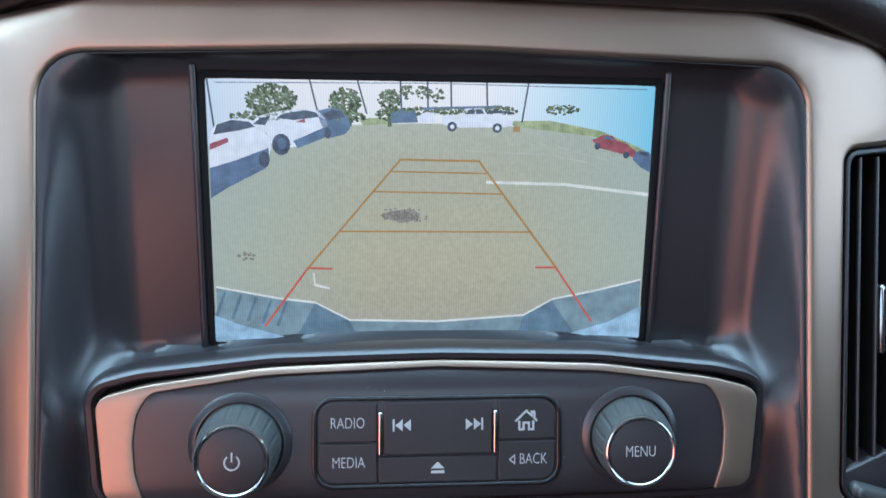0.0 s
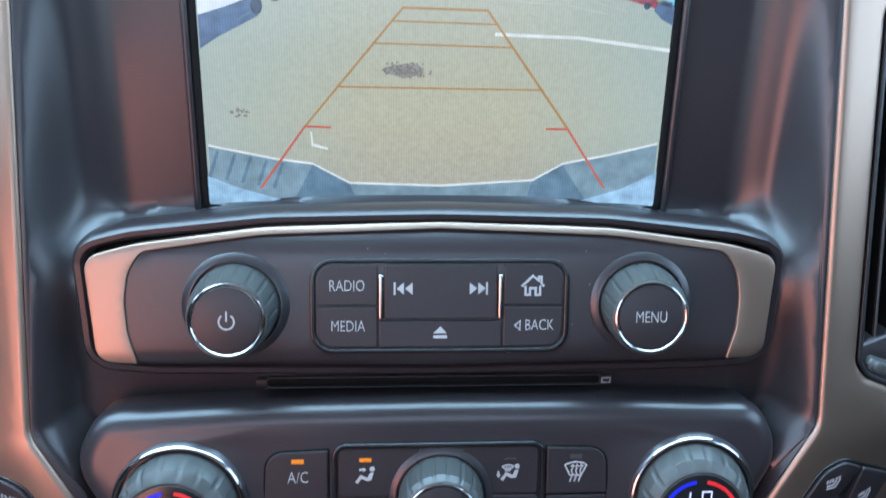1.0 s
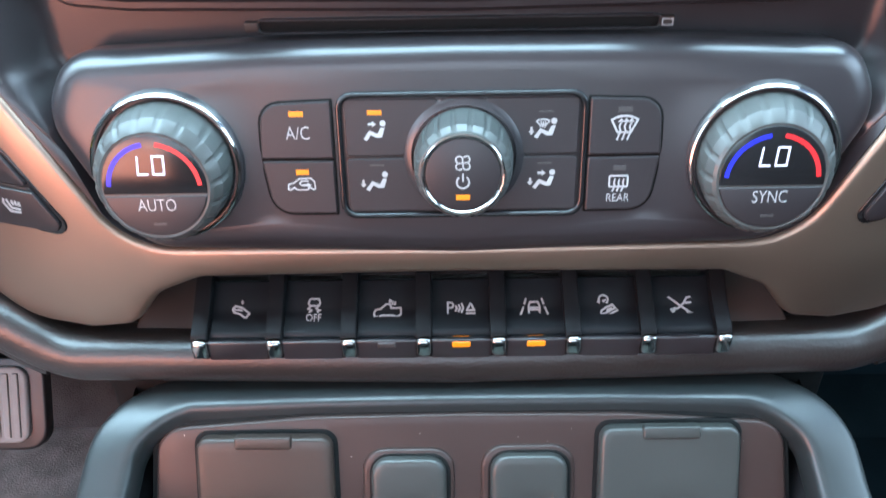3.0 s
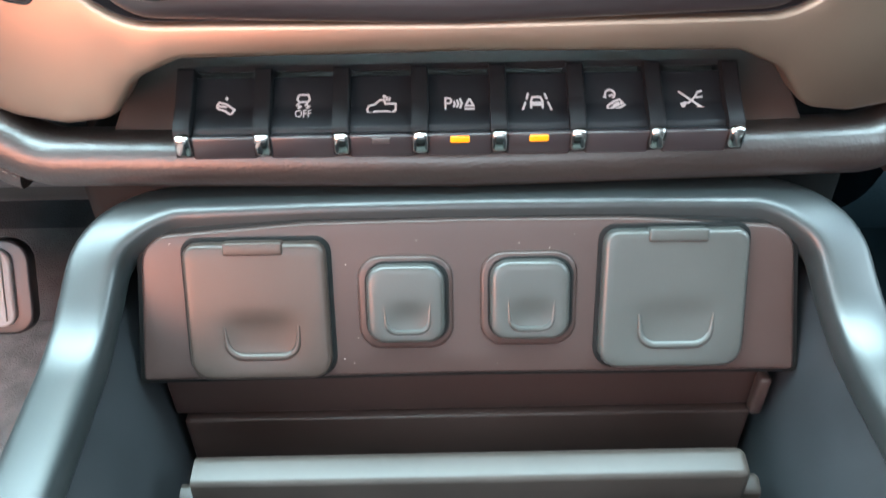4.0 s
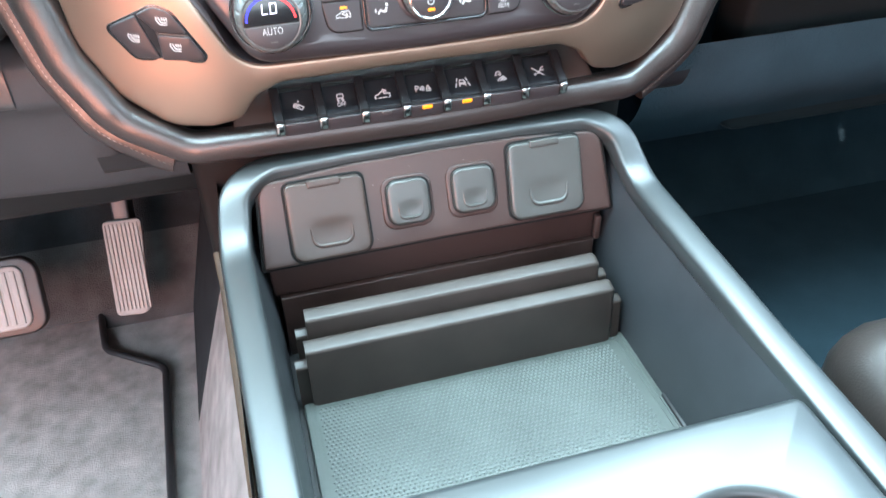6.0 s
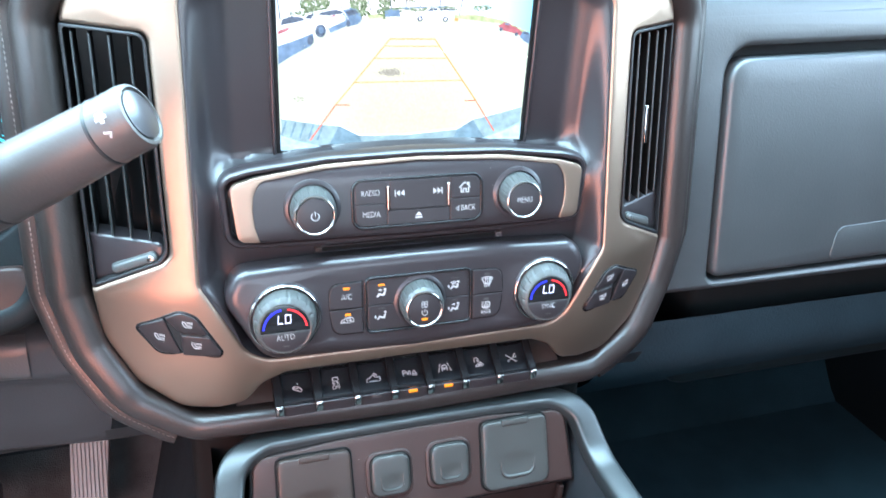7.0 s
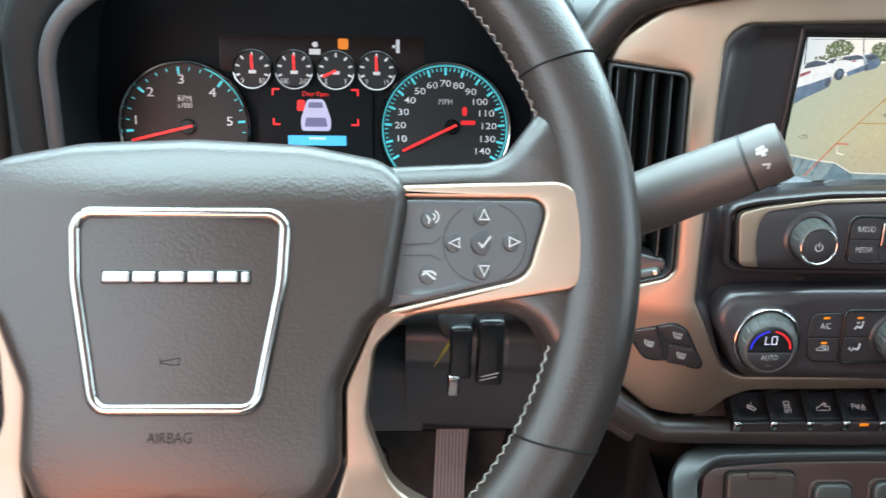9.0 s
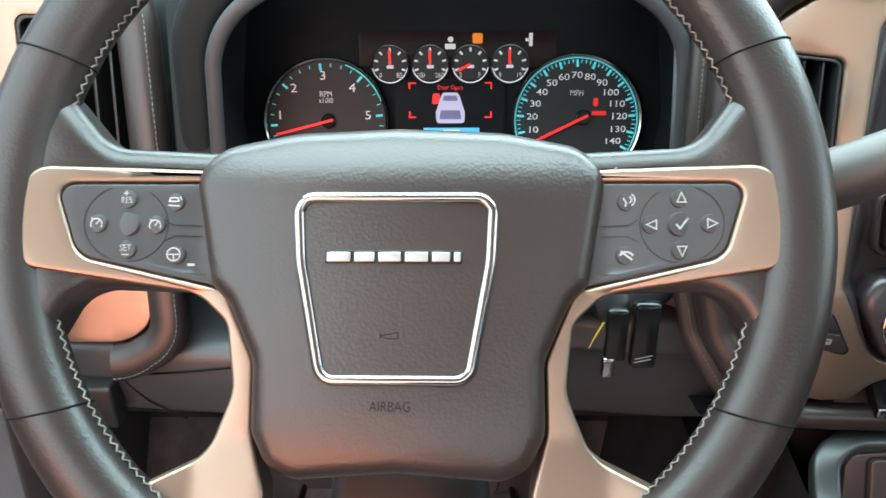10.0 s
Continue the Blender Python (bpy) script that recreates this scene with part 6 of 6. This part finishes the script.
part("knee_panel", profile_sheet(-880, -470, [(430, 0, 0), (372, -8, 10), (350, -16, 14), (346, -50, 20), (356, -90, 10), (400, -104, 30), (520, -120, 0)], 40, lambda x, z: 0.00016 * max(0, -x - 420) ** 2), DASHSKIN, dash)

part("column_surround", profile_sheet(-470, -330, [(430, 0, 0), (378, -8, 10), (358, -16, 14), (354, -50, 20), (364, -90, 10), (404, -104, 30), (520, -120, 0)], 12), LOWERSKIN, dash)


def knee_y(x, z):
    return (346.5 + max(0, -50 - z) * 0.2) + 0.00016 * max(0, -x - 420) ** 2


groove = bent([(x, knee_y(x, z), z, 9) for x, z in ((-560, -20), (-600, -28), (-664, -38), (-722, -45), (-700, -76), (-668, -96))], 6)
part("fuse_cover_groove", sweep(groove, oval(1.0, 1.0, 6), up=Vector((0, -1, 0.01))), VOID, dash)
# Added dark sheet standing for the shade below the knee panel.
part("under_dash_shade", profile_sheet(-860, -170, [(405, -100, 0), (440, -150, 20), (600, -160, 40), (800, -120, 0)], 8), HOODSHADE, dash)

# passenger side: padded face, glove box door, lower panel
PASS = Matrix.Translation((0, 0, -1.0)) @ facing(0.0, 0.322, 1.126, 9.6)
door_line = rounded([(279, 95, 20), (283, -92, 8), (740, -86, 14), (740, 108, 20)], 6)
gap_line = rounded([(275.5, 104, 23), (279.5, -95.5, 9), (748, -90, 16), (748, 118, 24)], 6)
face = part("passenger_face", solid(rounded([(205, 130, 10), (205, -103, 4), (880, -103, 4), (880, 150, 10)], 3), [gap_line], -22, 0, 5, 16), DASHSKIN, dash)
face.matrix_local = PASS
part("passenger_brow", profile_sheet(205, 880, [(372, 300, 0), (368, 286, 14), (346, 262, 30), (342, 246, 0)], 20), DASHSKIN, dash)
glove = thing("glove_box", facing(0.0, 0.322, 1.126, 9.6), "closed dark grained glove box door", "glove box")
part("door", solid(door_line if area(door_line) > 0 else door_line[::-1], (), -16, 1.5, 5, 14), DASHSKIN, glove)
part("gap", solid(gap_line if area(gap_line) > 0 else gap_line[::-1], (), -26, -20, 0.5), VOID, glove)
part("latch", solid(rounded([(414, -56, 10), (520, -52, 8), (520, -84, 4), (408, -86, 4)], 4), (), -2, 2.4, 0.6), DASHSKIN, glove)
# Dark skin paints the shade under the dash; the width also blocks stray light.
lower = thing("lower_glove_box", facing(0.0, 0.352, 1.0, -14), "lower glove box panel under the dash, coloured dark for shade", "glove box")
part("door", solid(rounded([(300, 16, 10), (858, 24, 6), (858, -150, 10), (320, -150, 30)], 5), (), -40, 4, 8, 20), HOODSHADE, lower)
part("pull", sweep([Vector((412 + 16 * k, 16 + 0.3 * k * k, 5)) for k in range(8)], oval(3, 3, 8), up=Vector((0, 0, 1))), LOWERSKIN, lower)
# Underside coloured blue-black for the footwell's shade.
part("under_panel", profile_sheet(205, 880, [(330, -20, 0), (336, -80, 40), (420, -170, 40), (600, -200, 0)], 10), FOOTSHADE, dash)
part("stack_box", block(-200, 330, 10, 200, 430, 296), DARK, dash)
part("stack_underside", profile_sheet(-215, 215, [(290, -20, 0), (300, -40, 10), (420, -60, 0)], 6), DARK, dash)

# outer silver fascia with an air vent at the driver's door
outer = thing("outer_fascia", facing(-0.768, 0.388, 1.116, 13), "silver outer dash fascia with air vent and stitched leather edge", "dashboard trim")
part("silver_plate", solid(rounded([(-120, 182, 10), (80, 182, 40), (86, -110, 60), (60, -128, 60), (-120, -128, 10)], 8), [rounded([(-6, 152, 8), (80, 150, 8), (83, 4, 14), (-6, -4, 8)], 5)], -14, 0, 1.2, 10), SILVER, outer)
part("leather_edge", sweep([Vector((p.x, p.y, 0)) for p in rounded([(-140, 198), (94, 198, 60), (103, -124, 70), (64, -146, 50), (-140, -146)], 10)][1:-1], oval(17, 14, 14, 2.4), up=Vector((0, 0, 1))), LEATHER, outer)
edge_path = [Vector((p.x, p.y, 13.0)) for p in rounded([(-140, 206), (104, 206, 62), (113, -128, 74), (68, -157, 54), (-140, -157)], 10)][1:-1]
part("stitching", stitches(edge_path, 4.6, 3.6, 1.1), THREAD, outer)
ov = thing("air_vent", facing(-0.768, 0.388, 1.116, 13), "black air vent with upright slats beside the driver's door", "air vent")
part("housing", solid(rounded([(-6, 152, 8), (80, 150, 8), (83, 4, 14), (-6, -4, 8)], 5), [rounded([(-3, 149, 8), (77, 147, 8), (80, 7, 14), (-3, -1, 8)], 5)], -40, -1, 0.8), DARK, ov)
part("back", solid(rounded([(-6, 152, 8), (80, 150, 8), (83, 4, 14), (-6, -4, 8)], 5), (), -44, -38, 0.3), DARK, ov)
# Shade of the slats and light on their edges are put into the colours.
for u in (6, 22, 38, 54, 69):
    part("slat", block(u - 0.8, 4, -32, u + 0.8, 146, -5), VOID, ov)
    part("slat_edge_light", block(u - 0.7, 4, -5.6, u + 0.7, 146, -4.2, round_by=0.5), RAIL, ov, "thin front edge, coloured lighter for the light it catches")
part("driver_upper_face", profile_sheet(-880, -640, [(420, 330, 0), (380, 280, 30), (392, 130, 60), (392, -150, 0)], 6, lambda x, z: 75), DASHSKIN, dash)

# ---- footwell ----
floor = tagged(part("floor", block(-880, -1700, -30, 880, 640, 0), CARPET, None), "grey-brown carpeted cabin floor", "floor", kind="structure")
floor.matrix_basis = pose(0, 0, 0.56)
# The upper piece is coloured near-black in place of the dash's shadow.
for name, t0, t1, pile, words in (("toe_board", 0.0, 0.34, TOEPILE, "dark carpeted sloping toe board"), ("toe_board_upper", 0.34, 1.0, SHADEPILE, "upper part of the toe board, darkened for the dash's shadow")):
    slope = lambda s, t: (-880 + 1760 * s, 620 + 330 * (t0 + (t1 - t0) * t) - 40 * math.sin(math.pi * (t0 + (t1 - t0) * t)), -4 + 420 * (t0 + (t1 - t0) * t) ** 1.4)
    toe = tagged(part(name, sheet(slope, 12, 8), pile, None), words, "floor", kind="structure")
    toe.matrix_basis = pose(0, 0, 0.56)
for name, s0, y0, y1, pile, words in (("tunnel_left", 0.0, 430, -200, CARPET, "grey-brown carpeted hump under the console"), ("tunnel_front", 0.0, 900, 430, SHADEPILE, "carpeted hump ahead of the console, darkened for the dash's shadow"),
                                      ("tunnel_right", 0.5, 900, -200, FOOTSHADE, "carpeted hump under the console, darkened for footwell shade")):
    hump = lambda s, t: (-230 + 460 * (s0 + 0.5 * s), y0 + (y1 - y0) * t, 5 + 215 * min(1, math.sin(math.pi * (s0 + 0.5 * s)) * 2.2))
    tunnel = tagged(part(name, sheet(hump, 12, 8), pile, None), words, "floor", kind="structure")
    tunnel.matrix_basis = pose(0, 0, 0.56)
mat_line = rounded([(-640, 700, 30), (-352, 705, 18), (-334, 574, 30), (-264, 524, 24), (-258, 300, 10), (-258, -200, 30), (-640, -200, 30)], 7)
mat = thing("floor_mat", pose(0, 0, 0.562), "dark grey pile floor mat with bound edge", "floor mat")
part("mat_body", solid(mat_line, (), 0, 8, 2), MATPILE, mat)
edge = [Vector((p.x, p.y, 8)) for p in mat_line]
part("binding", sweep(edge, oval(4.5, 4.5, 10), True, up=Vector((0, 0, 1))), DARK, mat, "dark bound edge")

# Dark mat and sheet added here to paint the passenger footwell's shade.
pmat = thing("floor_mat", pose(0, 0, 0.562), "passenger mat added to paint the footwell's shade", "floor mat")
part("mat_body", solid(rounded([(236, 760, 30), (884, 760, 4), (884, -300, 4), (236, -300, 30)], 5), (), 0, 10, 2), FOOTSHADE, pmat)
toe_shade = tagged(part("toe_shade", sheet(lambda s, t: (225 + 662 * s, 600 + 330 * t - 40 * math.sin(math.pi * t), 4 + 420 * t ** 1.4), 8, 8), FOOTSHADE, None), "added dark sheet that paints the passenger footwell's shade", "floor", kind="structure")
toe_shade.matrix_basis = pose(0, 0, 0.56)
gas = thing("accelerator_pedal", Matrix.Translation((-0.286, 0.609, 0.660)) @ pose(0, 0, 0, 62, 0, -4), "ribbed grey accelerator pedal", "pedal")
part("pad", solid(rounded([(-23, -56, 6), (16, -58, 12), (23, 58, 5), (-21, 58, 5)], 5), (), -10, 0, 2), PEDALPAD, gas)
for i in range(9):
    u = -18.5 + 4.5 * i
    part("rib", block(u - 1.1, -50, -0.5, u + 1.1, 54, 2.0, round_by=0.5), PEDALPAD, gas)
part("arm", block(-10, 40, -40, 10, 160, -8, round_by=3), DARK, gas)
brake = thing("brake_pedal", Matrix.Translation((-0.432, 0.545, 0.695)) @ pose(0, 0, 0, 62, 0, 0), "wide brake pedal with ribbed pad and dark rubber edge", "pedal")
part("pad", solid(box(-56, -36, 52, 34, 12, 5), (), -12, 0, 3), PEDALPAD, brake)
part("rubber", solid(box(-64, -44, 66, 42, 20, 6), (), -16, -5, 3), DARK, brake)
for i in range(11):
    part("rib", block(-50 + 9 * i, -30, -0.5, -45 + 9 * i, 28, 1.8, round_by=0.5), PEDALPAD, brake)
part("arm", block(-14, 30, -50, 14, 260, -14, round_by=3), DARK, brake)

# ---- passenger seat ----
seat = thing("passenger_seat", pose(0.482, -0.160, 0.552), "black leather passenger seat with stitched bolsters", "seat")
part("cushion", block(-190, -250, 120, 190, 262, 345, round_by=40), LEATHER, seat)
for s in (-1, 1):
    part("bolster", block(s * 225 - 62, -250, 110, s * 225 + 62, 250, 362, round_by=40), LEATHER, seat)
part("seat_base", block(-220, -220, 0, 220, 220, 125, round_by=10), DARK, seat)
part("piping", stitches([Vector((-176, 240 - 12 * k, 347)) for k in range(36)], 5, 4, 1.4), THREAD, seat)
part("backrest", block(-250, -380, 300, 250, -240, 980, round_by=60), LEATHER, seat)

# ---- cabin shell and outside ----
shell = []
shell.append(tagged(part("ceiling", block(-880, -1700, 1190, 880, -60, 1230), HEADLINER, None), "pale cloth headliner", "ceiling", kind="structure"))
shell.append(tagged(part("wall_rear", block(-880, -1740, 0, 880, -1690, 680), DASHSKIN, None), "plain rear cabin wall", "wall", kind="structure"))
shell.append(tagged(part("wall_right", block(860, -1700, 0, 900, 900, 690), DARK, None), "dark passenger door side", "wall", kind="structure"))
# Unseen block added to stop sun rays that reach the passenger mat.
shell.append(tagged(part("sun_block_right", block(850, -980, 680, 900, -470, 1192, round_by=12), HEADLINER, None), "unseen pale block added to keep sun off the passenger footwell", "wall", kind="structure"))
shell.append(tagged(part("wall_left", block(-900, -1700, 0, -860, -1250, 690), DASHSKIN, None), "dark rear door side", "wall", kind="structure"))
shell.append(tagged(part("sill", block(-900, -1250, -60, -860, 330, 60), PLASTIC, None), "door sill of the open driver's door", "sill", kind="structure"))
shell.append(tagged(part("wall_front_left", block(-900, 560, 0, -872, 900, 740), DASHSKIN, None), "dark footwell side", "wall", kind="structure"))
shell.append(tagged(part("bulkhead", block(-880, 900, 0, 880, 940, 760), DARK, None), "dark bulkhead behind the dash", "wall", kind="structure"))
shell.append(tagged(part("door_jamb", block(-990, 330, -160, -940, 1300, 520, round_by=12), WHITEPAINT, None), "white painted door jamb beside the open driver's door", "wall", kind="structure"))
for ob in shell:
    ob.matrix_basis = pose(0, 0, 0.56)
outside = tagged(part("ground", sheet(lambda s, t: (-200000 + 400000 * s, -200000 + 400000 * t, -120), 8, 8), ASPHALT, None), "sunlit grey car park ground", "ground", kind="structure")
seal = thing("door_seal", pose(-0.79, 0.30, 0.56), "black rubber seal on the door opening", "door seal")
part("seal_tube", sweep(bent([(-6, 30, 20), (0, 6, 260, 60), (10, 0, 430, 60), (30, 40, 640)], 6), oval(13, 9, 14), up=Vector((0, -1, 0))), DARK, seal)
strap = thing("door_check_strap", pose(-0.79, 0.36, 0.93), "black metal check strap of the open driver's door", "door check")
part("bar", block(-170, -5, -9, 60, 5, 9, round_by=2), DARK, strap)
part("bracket", block(30, -16, -22, 66, 8, 22, round_by=3), DARK, strap)
